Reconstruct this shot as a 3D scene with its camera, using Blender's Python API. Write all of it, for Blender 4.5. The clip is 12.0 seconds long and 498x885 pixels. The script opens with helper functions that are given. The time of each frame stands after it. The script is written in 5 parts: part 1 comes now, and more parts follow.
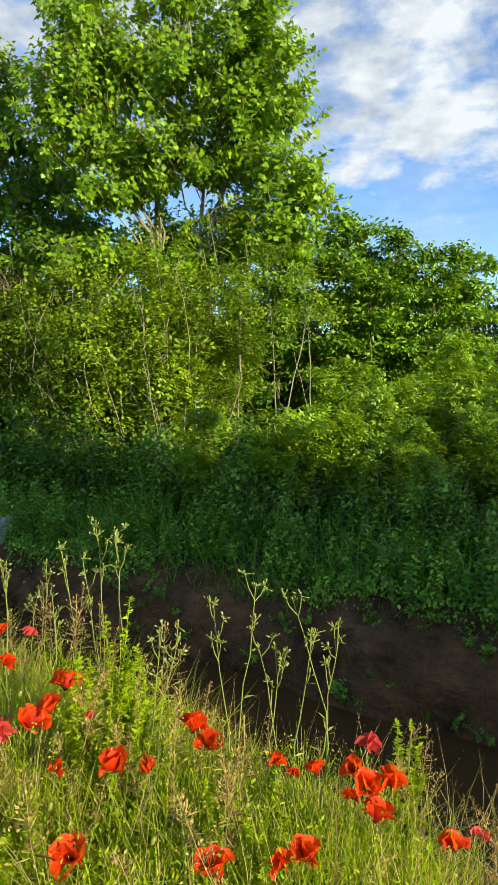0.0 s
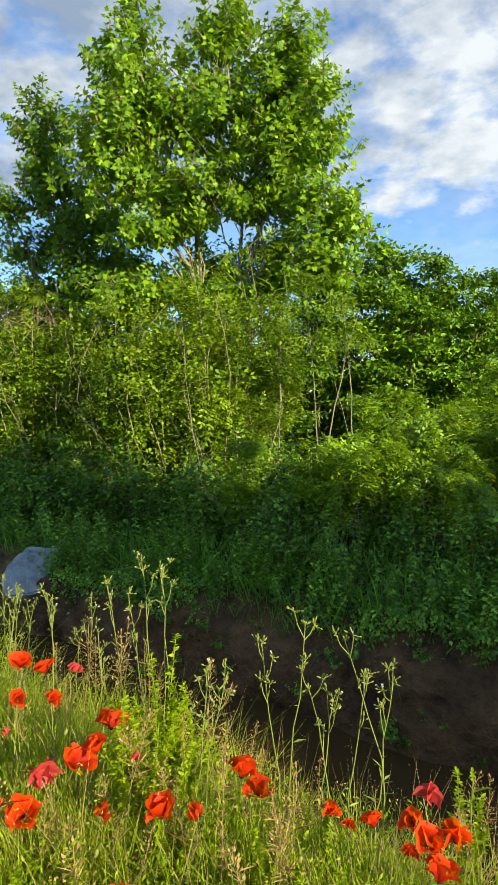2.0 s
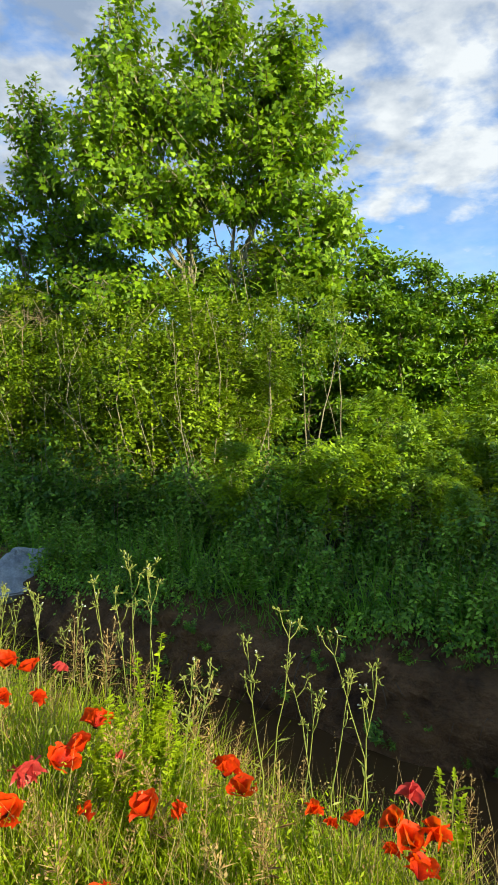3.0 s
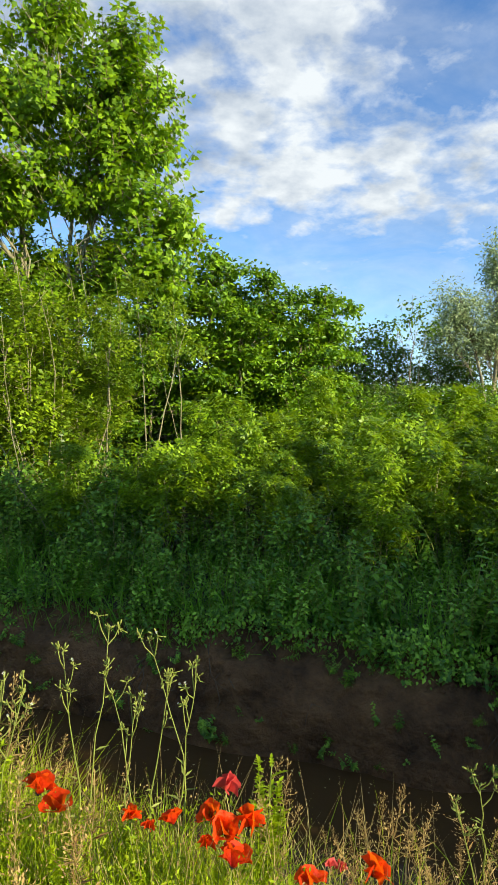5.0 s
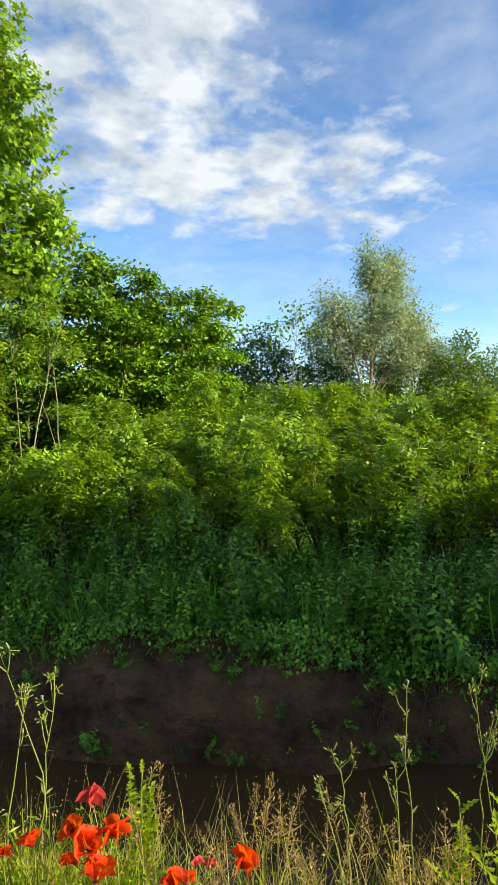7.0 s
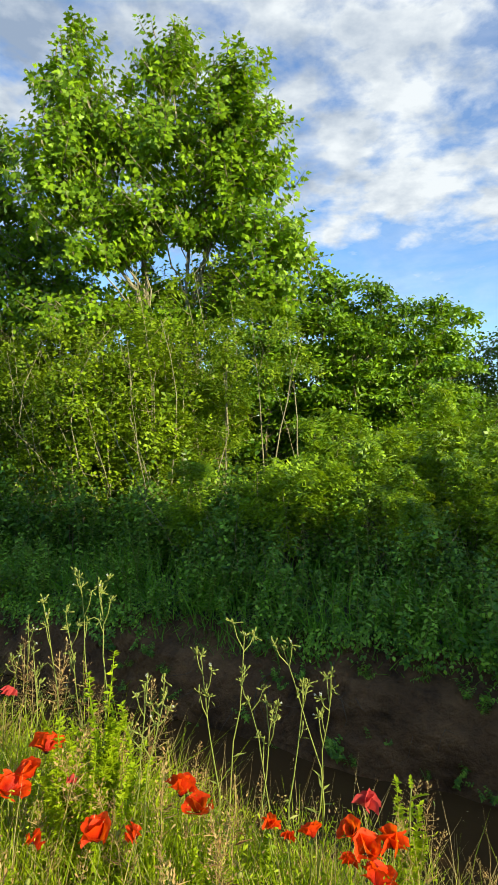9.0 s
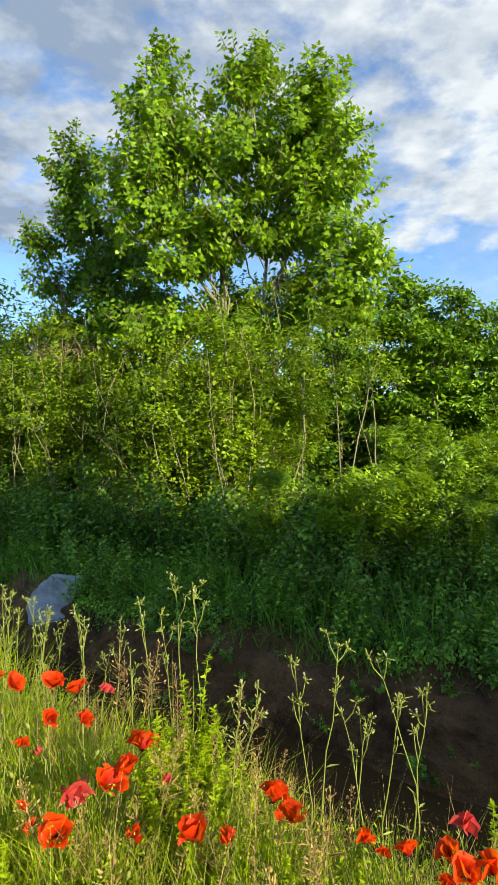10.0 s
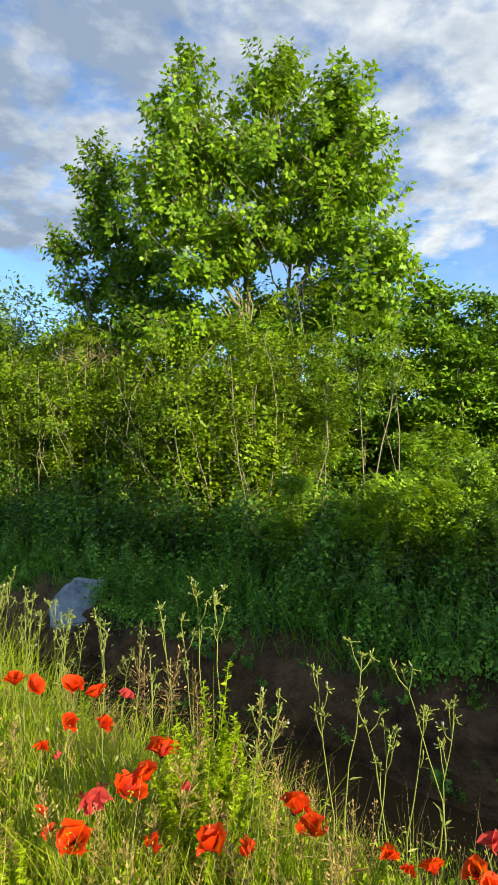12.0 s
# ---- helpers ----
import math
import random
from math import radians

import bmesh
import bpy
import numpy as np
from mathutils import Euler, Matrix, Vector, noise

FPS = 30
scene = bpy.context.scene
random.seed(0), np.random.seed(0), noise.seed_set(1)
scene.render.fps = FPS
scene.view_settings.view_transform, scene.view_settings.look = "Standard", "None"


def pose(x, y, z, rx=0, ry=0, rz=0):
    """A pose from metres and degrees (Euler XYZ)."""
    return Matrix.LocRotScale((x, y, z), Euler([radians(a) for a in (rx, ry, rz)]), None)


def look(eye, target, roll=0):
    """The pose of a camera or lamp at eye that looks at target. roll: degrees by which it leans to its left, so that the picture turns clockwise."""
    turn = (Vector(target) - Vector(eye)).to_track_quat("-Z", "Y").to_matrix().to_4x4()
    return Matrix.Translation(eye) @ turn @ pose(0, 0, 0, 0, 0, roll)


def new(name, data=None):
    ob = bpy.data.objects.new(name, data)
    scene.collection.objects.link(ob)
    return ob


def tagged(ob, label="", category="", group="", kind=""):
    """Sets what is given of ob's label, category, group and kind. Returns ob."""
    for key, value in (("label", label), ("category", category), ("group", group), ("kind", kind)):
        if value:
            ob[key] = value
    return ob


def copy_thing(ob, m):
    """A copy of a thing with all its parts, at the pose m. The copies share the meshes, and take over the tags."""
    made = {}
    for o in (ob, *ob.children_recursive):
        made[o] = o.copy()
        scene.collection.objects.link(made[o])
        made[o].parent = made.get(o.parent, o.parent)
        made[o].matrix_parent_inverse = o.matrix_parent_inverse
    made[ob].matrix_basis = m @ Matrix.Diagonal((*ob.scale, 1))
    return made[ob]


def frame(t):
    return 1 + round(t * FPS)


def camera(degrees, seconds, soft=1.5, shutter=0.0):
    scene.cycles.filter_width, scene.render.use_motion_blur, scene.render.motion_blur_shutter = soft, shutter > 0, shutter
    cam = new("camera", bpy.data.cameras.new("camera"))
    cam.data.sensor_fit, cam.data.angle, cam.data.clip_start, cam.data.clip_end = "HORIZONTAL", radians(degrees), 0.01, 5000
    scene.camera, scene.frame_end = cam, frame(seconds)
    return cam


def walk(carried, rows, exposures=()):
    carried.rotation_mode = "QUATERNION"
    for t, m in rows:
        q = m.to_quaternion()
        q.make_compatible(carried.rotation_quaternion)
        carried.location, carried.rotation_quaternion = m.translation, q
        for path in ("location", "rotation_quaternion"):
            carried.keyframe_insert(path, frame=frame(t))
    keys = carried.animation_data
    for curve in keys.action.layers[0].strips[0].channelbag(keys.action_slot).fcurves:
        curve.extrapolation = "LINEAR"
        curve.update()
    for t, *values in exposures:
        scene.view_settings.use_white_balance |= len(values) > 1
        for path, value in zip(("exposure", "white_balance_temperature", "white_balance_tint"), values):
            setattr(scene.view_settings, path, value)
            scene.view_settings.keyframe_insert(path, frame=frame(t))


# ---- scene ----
# ---- camera ----
cam = camera(45.0, 12.0, soft=1.15)
PATH = [
    (0, 0, 0, 1.6, 84, -0, 0),
    (0.5, -0.0186, -0.0025, 1.612, 85.111, 0.653, 0.986),
    (1, -0.0265, -0.0029, 1.6164, 85.903, 1.004, 1.94),
    (1.5, -0.0255, 0.0209, 1.6131, 86.5, 1.159, 2.979),
    (2, -0.0241, 0.0337, 1.6093, 86.764, 0.895, 3.678),
    (2.5, -0.0264, 0.0286, 1.6067, 86.931, 0.69, 3.594),
    (2.7, -0.0227, 0.0253, 1.6047, 87.005, 0.479, 3.374),
    (4.3, 0.0248, 0.015, 1.601, 87.059, -0.412, -5.383),
    (4.5, 0.0377, 0.0171, 1.5953, 87.203, -0.538, -7.485),
    (5, 0.0607, 0.0143, 1.5974, 87.301, -0.607, -11.799),
    (5.5, 0.0871, 0.0212, 1.5987, 87.308, -0.618, -15.069),
    (6, 0.1247, 0.0172, 1.5932, 87.39, -0.222, -18.166),
    (6.5, 0.1578, -0.0061, 1.5949, 87.365, 0.561, -21.386),
    (6.7, 0.1655, -0.0097, 1.5917, 87.371, 0.892, -22.408),
    (8.3, 0.0965, 0.0227, 1.5611, 88.624, 1.747, -12.59),
    (8.5, 0.0735, 0.0208, 1.5633, 88.775, 1.663, -9.169),
    (9, 0.0091, 0.0118, 1.5678, 89.139, 1.036, -1.148),
    (9.5, -0.0425, -0.0056, 1.5742, 89.607, 0.703, 3.786),
    (10, -0.0636, -0.0144, 1.5807, 89.875, 0.497, 5.629),
    (10.5, -0.0755, -0.0089, 1.58, 90.106, 0.353, 6.751),
    (11, -0.0811, -0.0035, 1.582, 90.242, 0.199, 7.678),
    (11.5, -0.0738, 0.007, 1.578, 90.399, 0.11, 7.905),
    (12, -0.0678, 0.0124, 1.5724, 90.476, 0.103, 7.755),
]
walk(cam, [(t, pose(x, y, z, rx, ry, rz)) for t, x, y, z, rx, ry, rz in PATH], exposures=[(0.0, 1.15, 6700, 4), (12.0, 1.15, 6700, 4)])

# ---- light ----
SUN_AZ = 132.0    # degrees clockwise from +y: low evening sun, behind and to the right
SUN_EL = 21.0
sun_way = Vector((math.sin(radians(SUN_AZ)) * math.cos(radians(SUN_EL)),
                  math.cos(radians(SUN_AZ)) * math.cos(radians(SUN_EL)), math.sin(radians(SUN_EL))))
sun_data = bpy.data.lights.new("sun", "SUN")
sun_data.energy, sun_data.angle, sun_data.color = 5.0, radians(0.55), (1.0, 0.87, 0.60)
sun_lamp = new("sun", sun_data)
sun_lamp.matrix_world = look(sun_way * 50, (0, 0, 0))


def link(tree, a, out, b, inp):
    tree.links.new(a.outputs[out], b.inputs[inp])


def mathnode(tree, op, a, b=None, clamp=False):
    n = tree.nodes.new("ShaderNodeMath")
    n.operation, n.use_clamp = op, clamp
    for k, v in enumerate((a, b)):
        if v is None:
            continue
        if isinstance(v, (int, float)):
            n.inputs[k].default_value = v
        else:
            tree.links.new(v, n.inputs[k])
    return n.outputs[0]


def make_world():
    w = bpy.data.worlds.new("sky")
    scene.world = w
    w.use_nodes = True
    t = w.node_tree
    t.nodes.clear()
    out = t.nodes.new("ShaderNodeOutputWorld")
    bg = t.nodes.new("ShaderNodeBackground")
    link(t, bg, 0, out, 0)
    sky = t.nodes.new("ShaderNodeTexSky")
    sky.sky_type, sky.sun_disc = "NISHITA", False
    sky.sun_elevation, sky.sun_rotation = radians(SUN_EL), radians(SUN_AZ)
    sky.altitude = 900
    sky.air_density, sky.dust_density, sky.ozone_density = 1.0, 0.05, 3.0
    tc = t.nodes.new("ShaderNodeTexCoord")
    sep = t.nodes.new("ShaderNodeSeparateXYZ")
    link(t, tc, "Generated", sep, 0)
    z = mathnode(t, "MAXIMUM", sep.outputs[2], 0.06)
    u = mathnode(t, "DIVIDE", sep.outputs[0], z)
    v = mathnode(t, "DIVIDE", sep.outputs[1], z)
    flat = t.nodes.new("ShaderNodeCombineXYZ")
    t.links.new(u, flat.inputs[0])
    t.links.new(v, flat.inputs[1])

    lift = mathnode(t, "ADD", z, 0.28)
    round_uv = t.nodes.new("ShaderNodeCombineXYZ")
    t.links.new(mathnode(t, "DIVIDE", sep.outputs[0], lift), round_uv.inputs[0])
    t.links.new(mathnode(t, "DIVIDE", sep.outputs[1], lift), round_uv.inputs[1])
    t.links.new(mathnode(t, "MULTIPLY", sep.outputs[2], 1.2), round_uv.inputs[2])

    def cloud_noise(scale, detail, rough, offset, warp=0.0):
        mp = t.nodes.new("ShaderNodeMapping")
        mp.inputs["Location"].default_value = (offset, offset * 0.7, 0)
        t.links.new(round_uv.outputs[0], mp.inputs[0])
        n = t.nodes.new("ShaderNodeTexNoise")
        n.inputs["Scale"].default_value, n.inputs["Detail"].default_value = scale, detail
        n.inputs["Roughness"].default_value, n.inputs["Distortion"].default_value = rough, warp
        t.links.new(mp.outputs[0], n.inputs[0])
        return n.outputs[0]

    puff = cloud_noise(8.5, 8, 0.55, 1.3, 0.15)
    broad = cloud_noise(2.4, 4, 0.5, 4.1)
    shade = cloud_noise(10.0, 6, 0.55, 7.7)
    veil = cloud_noise(3.1, 6, 0.6, 9.4, 0.6)
    # the bank of cloud ends along a slant line and short of the horizon
    slant = mathnode(t, "SUBTRACT", v, mathnode(t, "MULTIPLY", u, 0.93))
    slant = mathnode(t, "ADD", mathnode(t, "SUBTRACT", slant, 0.70), mathnode(t, "MULTIPLY", mathnode(t, "SUBTRACT", broad, 0.5), 1.6))
    reach = mathnode(t, "SQRT", mathnode(t, "ADD", mathnode(t, "MULTIPLY", u, u), mathnode(t, "MULTIPLY", v, v)))
    low = mathnode(t, "SUBTRACT", 3.35, mathnode(t, "ADD", reach, mathnode(t, "MULTIPLY", mathnode(t, "SUBTRACT", broad, 0.5), 1.0)))
    inside = mathnode(t, "MINIMUM", mathnode(t, "MULTIPLY", slant, 1.6), mathnode(t, "MULTIPLY", low, 1.6))
    # broken cloud over the fields behind as well
    back = mathnode(t, "MULTIPLY", mathnode(t, "ADD", v, 0.3), -1.6)
    back = mathnode(t, "MINIMUM", mathnode(t, "MINIMUM", back, mathnode(t, "MULTIPLY", low, 1.6)), 0.1)
    inside = mathnode(t, "MAXIMUM", inside, back)
    inside = mathnode(t, "MINIMUM", inside, 0.62)
    inside = mathnode(t, "MAXIMUM", inside, -0.43)
    cover = mathnode(t, "ADD", inside, mathnode(t, "MULTIPLY", mathnode(t, "SUBTRACT", puff, 0.5), 3.7))
    cover = mathnode(t, "ADD", mathnode(t, "MULTIPLY", cover, 1.1), 0.18, clamp=True)
    # thin high haze between the clouds
    haze = mathnode(t, "MULTIPLY", mathnode(t, "SUBTRACT", veil, 0.36), 1.5, clamp=True)
    cover = mathnode(t, "MAXIMUM", cover, mathnode(t, "MULTIPLY", haze, 0.65))
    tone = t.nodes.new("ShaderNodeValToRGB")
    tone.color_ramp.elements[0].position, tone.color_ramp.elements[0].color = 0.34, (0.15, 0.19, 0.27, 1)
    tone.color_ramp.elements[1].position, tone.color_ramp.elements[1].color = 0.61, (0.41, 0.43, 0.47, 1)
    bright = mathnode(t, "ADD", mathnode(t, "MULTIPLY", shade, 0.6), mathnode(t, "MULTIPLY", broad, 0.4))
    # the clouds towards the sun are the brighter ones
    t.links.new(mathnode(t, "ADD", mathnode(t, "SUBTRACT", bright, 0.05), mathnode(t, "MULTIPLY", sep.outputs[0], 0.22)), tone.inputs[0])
    gain = t.nodes.new("ShaderNodeVectorMath")
    gain.operation = "SCALE"
    link(t, sky, 0, gain, 0)
    gain.inputs["Scale"].default_value = 0.118
    rich = t.nodes.new("ShaderNodeHueSaturation")
    rich.inputs["Saturation"].default_value = 1.12
    rich.inputs["Hue"].default_value = 0.506
    link(t, gain, 0, rich, "Color")
    mix = t.nodes.new("ShaderNodeMix")
    mix.data_type = "RGBA"
    t.links.new(cover, mix.inputs["Factor"])
    t.links.new(rich.outputs[0], mix.inputs["A"])
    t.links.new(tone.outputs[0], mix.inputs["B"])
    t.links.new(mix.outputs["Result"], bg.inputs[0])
    bg.inputs[1].default_value = 1.0


make_world()


# ---- materials ----
def shader(name):
    m = bpy.data.materials.new(name)
    m.use_nodes = True
    t = m.node_tree
    t.nodes.clear()
    out = t.nodes.new("ShaderNodeOutputMaterial")
    p = t.nodes.new("ShaderNodeBsdfPrincipled")
    return m, t, out, p


def mixed(t, fac, a, b):
    n = t.nodes.new("ShaderNodeMix")
    n.data_type = "RGBA"
    for key, v in (("Factor", fac), ("A", a), ("B", b)):
        if isinstance(v, float):
            n.inputs[key].default_value = v
        elif isinstance(v, tuple):
            n.inputs[key].default_value = (*v, 1)
        else:
            t.links.new(v, n.inputs[key])
    return n.outputs["Result"]


def noise_out(t, scale, detail=4, rough=0.6, stretch=(1, 1, 1), coords="Object"):
    tc = t.nodes.new("ShaderNodeTexCoord")
    mp = t.nodes.new("ShaderNodeMapping")
    mp.inputs["Scale"].default_value = stretch
    link(t, tc, coords, mp, 0)
    n = t.nodes.new("ShaderNodeTexNoise")
    n.inputs["Scale"].default_value, n.inputs["Detail"].default_value, n.inputs["Roughness"].default_value = scale, detail, rough
    link(t, mp, 0, n, 0)
    return n.outputs[0]


def ramp(t, value, lo, hi):
    n = t.nodes.new("ShaderNodeMapRange")
    n.inputs["From Min"].default_value, n.inputs["From Max"].default_value = lo, hi
    t.links.new(value, n.inputs["Value"])
    return n.outputs[0]


def leaf_material(name, dark, light, glow, through_part=0.45, rough=0.5, spec=0.22, few=1.0):
    """Leaf: two greens chosen leaf by leaf, blotches, and light that shines through. few: over 1, the lighter leaves are the rarer."""
    m, t, out, p = shader(name)
    geo = t.nodes.new("ShaderNodeNewGeometry")
    info = t.nodes.new("ShaderNodeObjectInfo")
    pick = mathnode(t, "ADD", mathnode(t, "MULTIPLY", geo.outputs["Random Per Island"], 0.75),
                    mathnode(t, "MULTIPLY", info.outputs["Random"], 0.3))
    blotch = noise_out(t, 2.2, 3)
    pick = mathnode(t, "ADD", pick, mathnode(t, "MULTIPLY", mathnode(t, "SUBTRACT", blotch, 0.5), 0.9), clamp=True)
    if few != 1.0:
        pick = mathnode(t, "POWER", pick, few)
    col = mixed(t, pick, dark, light)
    t.links.new(col, p.inputs["Base Color"])
    p.inputs["Roughness"].default_value = rough
    p.inputs["Specular IOR Level"].default_value = spec
    tr = t.nodes.new("ShaderNodeBsdfTranslucent")
    t.links.new(mixed(t, 0.65, col, glow), tr.inputs[0])
    mx = t.nodes.new("ShaderNodeMixShader")
    mx.inputs[0].default_value = through_part
    link(t, p, 0, mx, 1)
    link(t, tr, 0, mx, 2)
    link(t, mx, 0, out, 0)
    return m


def rough_material(name, dark, light, scale=6.0, rough=0.85, bump=0.4, stretch=(1, 1, 1), fine=60.0, spec=0.3):
    """Earth, bark, concrete: broad stains, fine grain and relief."""
    m, t, out, p = shader(name)
    broad = ramp(t, noise_out(t, scale, 6, 0.62, stretch), 0.3, 0.7)
    grain = noise_out(t, fine, 5, 0.7, stretch)
    col = mixed(t, broad, dark, light)
    col = mixed(t, ramp(t, grain, 0.25, 0.8), mixed(t, 0.45, col, (0.01, 0.008, 0.006)), col)
    t.links.new(col, p.inputs["Base Color"])
    p.inputs["Roughness"].default_value, p.inputs["Specular IOR Level"].default_value = rough, spec
    b = t.nodes.new("ShaderNodeBump")
    b.inputs["Strength"].default_value, b.inputs["Distance"].default_value = bump, 0.05
    t.links.new(mathnode(t, "ADD", broad, mathnode(t, "MULTIPLY", grain, 0.5)), b.inputs["Height"])
    link(t, b, 0, p, "Normal")
    link(t, p, 0, out, 0)
    return m


MAPLE = leaf_material("maple_leaf", (0.035, 0.10, 0.008), (0.25, 0.41, 0.012), (0.36, 0.56, 0.010), 0.32, 0.45, 0.25, 1.3)
ROBINIA = leaf_material("robinia_leaf", (0.025, 0.085, 0.005), (0.21, 0.38, 0.010), (0.32, 0.50, 0.008), 0.26, 0.42, 0.3, 1.5)
SAPLING = leaf_material("sapling_leaf", (0.045, 0.115, 0.008), (0.28, 0.43, 0.014), (0.38, 0.52, 0.008), 0.30, 0.42, 0.3, 1.5)
THICKET = leaf_material("thicket_leaf", (0.045, 0.105, 0.006), (0.27, 0.39, 0.013), (0.34, 0.46, 0.010), 0.30, 0.5, 0.22, 1.4)
BRAMBLE = leaf_material("bramble_leaf", (0.020, 0.066, 0.012), (0.28, 0.50, 0.045), (0.22, 0.44, 0.02), 0.26, 0.45, 0.3, 2.0)
NETTLE = leaf_material("nettle_leaf", (0.042, 0.13, 0.018), (0.44, 0.72, 0.065), (0.32, 0.60, 0.03), 0.26, 0.42, 0.35, 1.9)
WILLOW = leaf_material("willow_leaf", (0.17, 0.24, 0.11), (0.42, 0.51, 0.29), (0.38, 0.47, 0.20), 0.38)
FARGREEN = leaf_material("far_leaf", (0.025, 0.07, 0.008), (0.13, 0.23, 0.02), (0.22, 0.36, 0.02), 0.3)
BLADE = leaf_material("grass_blade", (0.09, 0.18, 0.006), (0.50, 0.60, 0.018), (0.54, 0.66, 0.016), 0.42, 0.5, 0.22, 1.3)
FARBLADE = leaf_material("bank_grass", (0.06, 0.20, 0.015), (0.24, 0.50, 0.04), (0.28, 0.56, 0.04), 0.36)
YELLOWGREEN = leaf_material("yellow_green_leaf", (0.22, 0.34, 0.008), (0.38, 0.48, 0.015), (0.52, 0.62, 0.015), 0.45)
WEEDGREEN = leaf_material("weed_stem", (0.14, 0.19, 0.035), (0.31, 0.33, 0.08), (0.42, 0.42, 0.08), 0.25)
STRAW = leaf_material("dry_grass", (0.32, 0.23, 0.09), (0.58, 0.47, 0.20), (0.5, 0.36, 0.11), 0.35)
SEEDHEAD = leaf_material("grass_seed", (0.27, 0.155, 0.06), (0.56, 0.42, 0.17), (0.46, 0.28, 0.10), 0.3)


def petal_material():
    """Poppy petal: deep red at the base, orange-red at the rim, fine radial veins, thin enough to glow."""
    m, t, out, p = shader("poppy_petal")
    tc = t.nodes.new("ShaderNodeTexCoord")
    far = t.nodes.new("ShaderNodeVectorMath")
    far.operation = "LENGTH"
    link(t, tc, "Object", far, 0)
    info = t.nodes.new("ShaderNodeObjectInfo")
    vein = noise_out(t, 9.0, 4, 0.6, (3.0, 0.5, 1.0))
    pick = mathnode(t, "ADD", ramp(t, far.outputs["Value"], 0.25, 1.15), mathnode(t, "MULTIPLY", mathnode(t, "SUBTRACT", vein, 0.5), 0.7))
    pick = mathnode(t, "ADD", pick, mathnode(t, "MULTIPLY", mathnode(t, "SUBTRACT", info.outputs["Random"], 0.5), 0.5), clamp=True)
    col = mixed(t, pick, (0.34, 0.005, 0.004), (0.86, 0.068, 0.005))
    t.links.new(col, p.inputs["Base Color"])
    p.inputs["Roughness"].default_value, p.inputs["Specular IOR Level"].default_value = 0.5, 0.25
    b = t.nodes.new("ShaderNodeBump")
    b.inputs["Strength"].default_value, b.inputs["Distance"].default_value = 0.6, 0.004
    t.links.new(vein, b.inputs["Height"])
    link(t, b, 0, p, "Normal")
    tr = t.nodes.new("ShaderNodeBsdfTranslucent")
    t.links.new(mixed(t, 0.6, col, (0.98, 0.20, 0.008)), tr.inputs[0])
    mx = t.nodes.new("ShaderNodeMixShader")
    mx.inputs[0].default_value = 0.5
    link(t, p, 0, mx, 1)
    link(t, tr, 0, mx, 2)
    link(t, mx, 0, out, 0)
    return m


PETAL = petal_material()
PETAL_PINK = leaf_material("faded_petal", (0.24, 0.006, 0.012), (0.68, 0.10, 0.09), (0.74, 0.07, 0.06), 0.38, 0.38, 0.45, 1.1)
STAMEN = rough_material("poppy_stamen", (0.02, 0.012, 0.02), (0.06, 0.05, 0.03), 80)
FLUFF = leaf_material("seed_fluff", (0.6, 0.6, 0.55), (0.8, 0.8, 0.75), (0.8, 0.8, 0.75), 0.3)
BARK = rough_material("bark", (0.16, 0.13, 0.085), (0.34, 0.29, 0.19), 9, stretch=(1, 1, 0.25))
PALEBARK = rough_material("pale_stem", (0.20, 0.18, 0.10), (0.40, 0.36, 0.23), 12, stretch=(1, 1, 0.25))
TWIG = rough_material("dead_twig", (0.24, 0.17, 0.10), (0.42, 0.32, 0.19), 12)
CLAY = rough_material("clay_bank", (0.058, 0.028, 0.010), (0.31, 0.160, 0.062), 3.4, bump=1.0, fine=26)
SOIL = rough_material("leaf_litter", (0.035, 0.032, 0.016), (0.09, 0.085, 0.035), 3.0, bump=0.8, fine=40)
ROOT = rough_material("root", (0.10, 0.062, 0.035), (0.24, 0.165, 0.10), 14)
CONCRETE = rough_material("old_concrete", (0.24, 0.26, 0.27), (0.62, 0.65, 0.65), 5.0, bump=0.5, fine=50)


def water_material():
    m, t, out, p = shader("stream_water")
    p.inputs["Base Color"].default_value = (0.075, 0.042, 0.016, 1)
    p.inputs["Roughness"].default_value = 0.10
    p.inputs["IOR"].default_value = 1.33
    b = t.nodes.new("ShaderNodeBump")
    b.inputs["Strength"].default_value, b.inputs["Distance"].default_value = 0.25, 0.02
    h = mathnode(t, "ADD", noise_out(t, 5, 3), mathnode(t, "MULTIPLY", noise_out(t, 22, 2), 0.35))
    t.links.new(h, b.inputs["Height"])
    link(t, b, 0, p, "Normal")
    link(t, p, 0, out, 0)
    return m


WATER = water_material()


# ---- building blocks ----
rng = np.random.default_rng(7)
SX, SY, NX, NY = 0.872, -0.490, 0.490, 0.872   # along the stream, across it


def sn(s, n):
    return s * SX + n * NX, s * SY + n * NY


def tri_mesh(name, V, T, mat, smooth=False):
    """A mesh from vertex and triangle arrays."""
    V, T = np.asarray(V, np.float32), np.asarray(T, np.int32)
    me = bpy.data.meshes.new(name)
    me.vertices.add(len(V))
    me.vertices.foreach_set("co", V.ravel())
    me.loops.add(len(T) * 3)
    me.loops.foreach_set("vertex_index", T.ravel())
    me.polygons.add(len(T))
    me.polygons.foreach_set("loop_start", np.arange(0, len(T) * 3, 3, dtype=np.int32))
    if smooth:
        me.polygons.foreach_set("use_smooth", np.ones(len(T), bool))
    me.update(calc_edges=True)
    me.materials.append(mat)
    return me


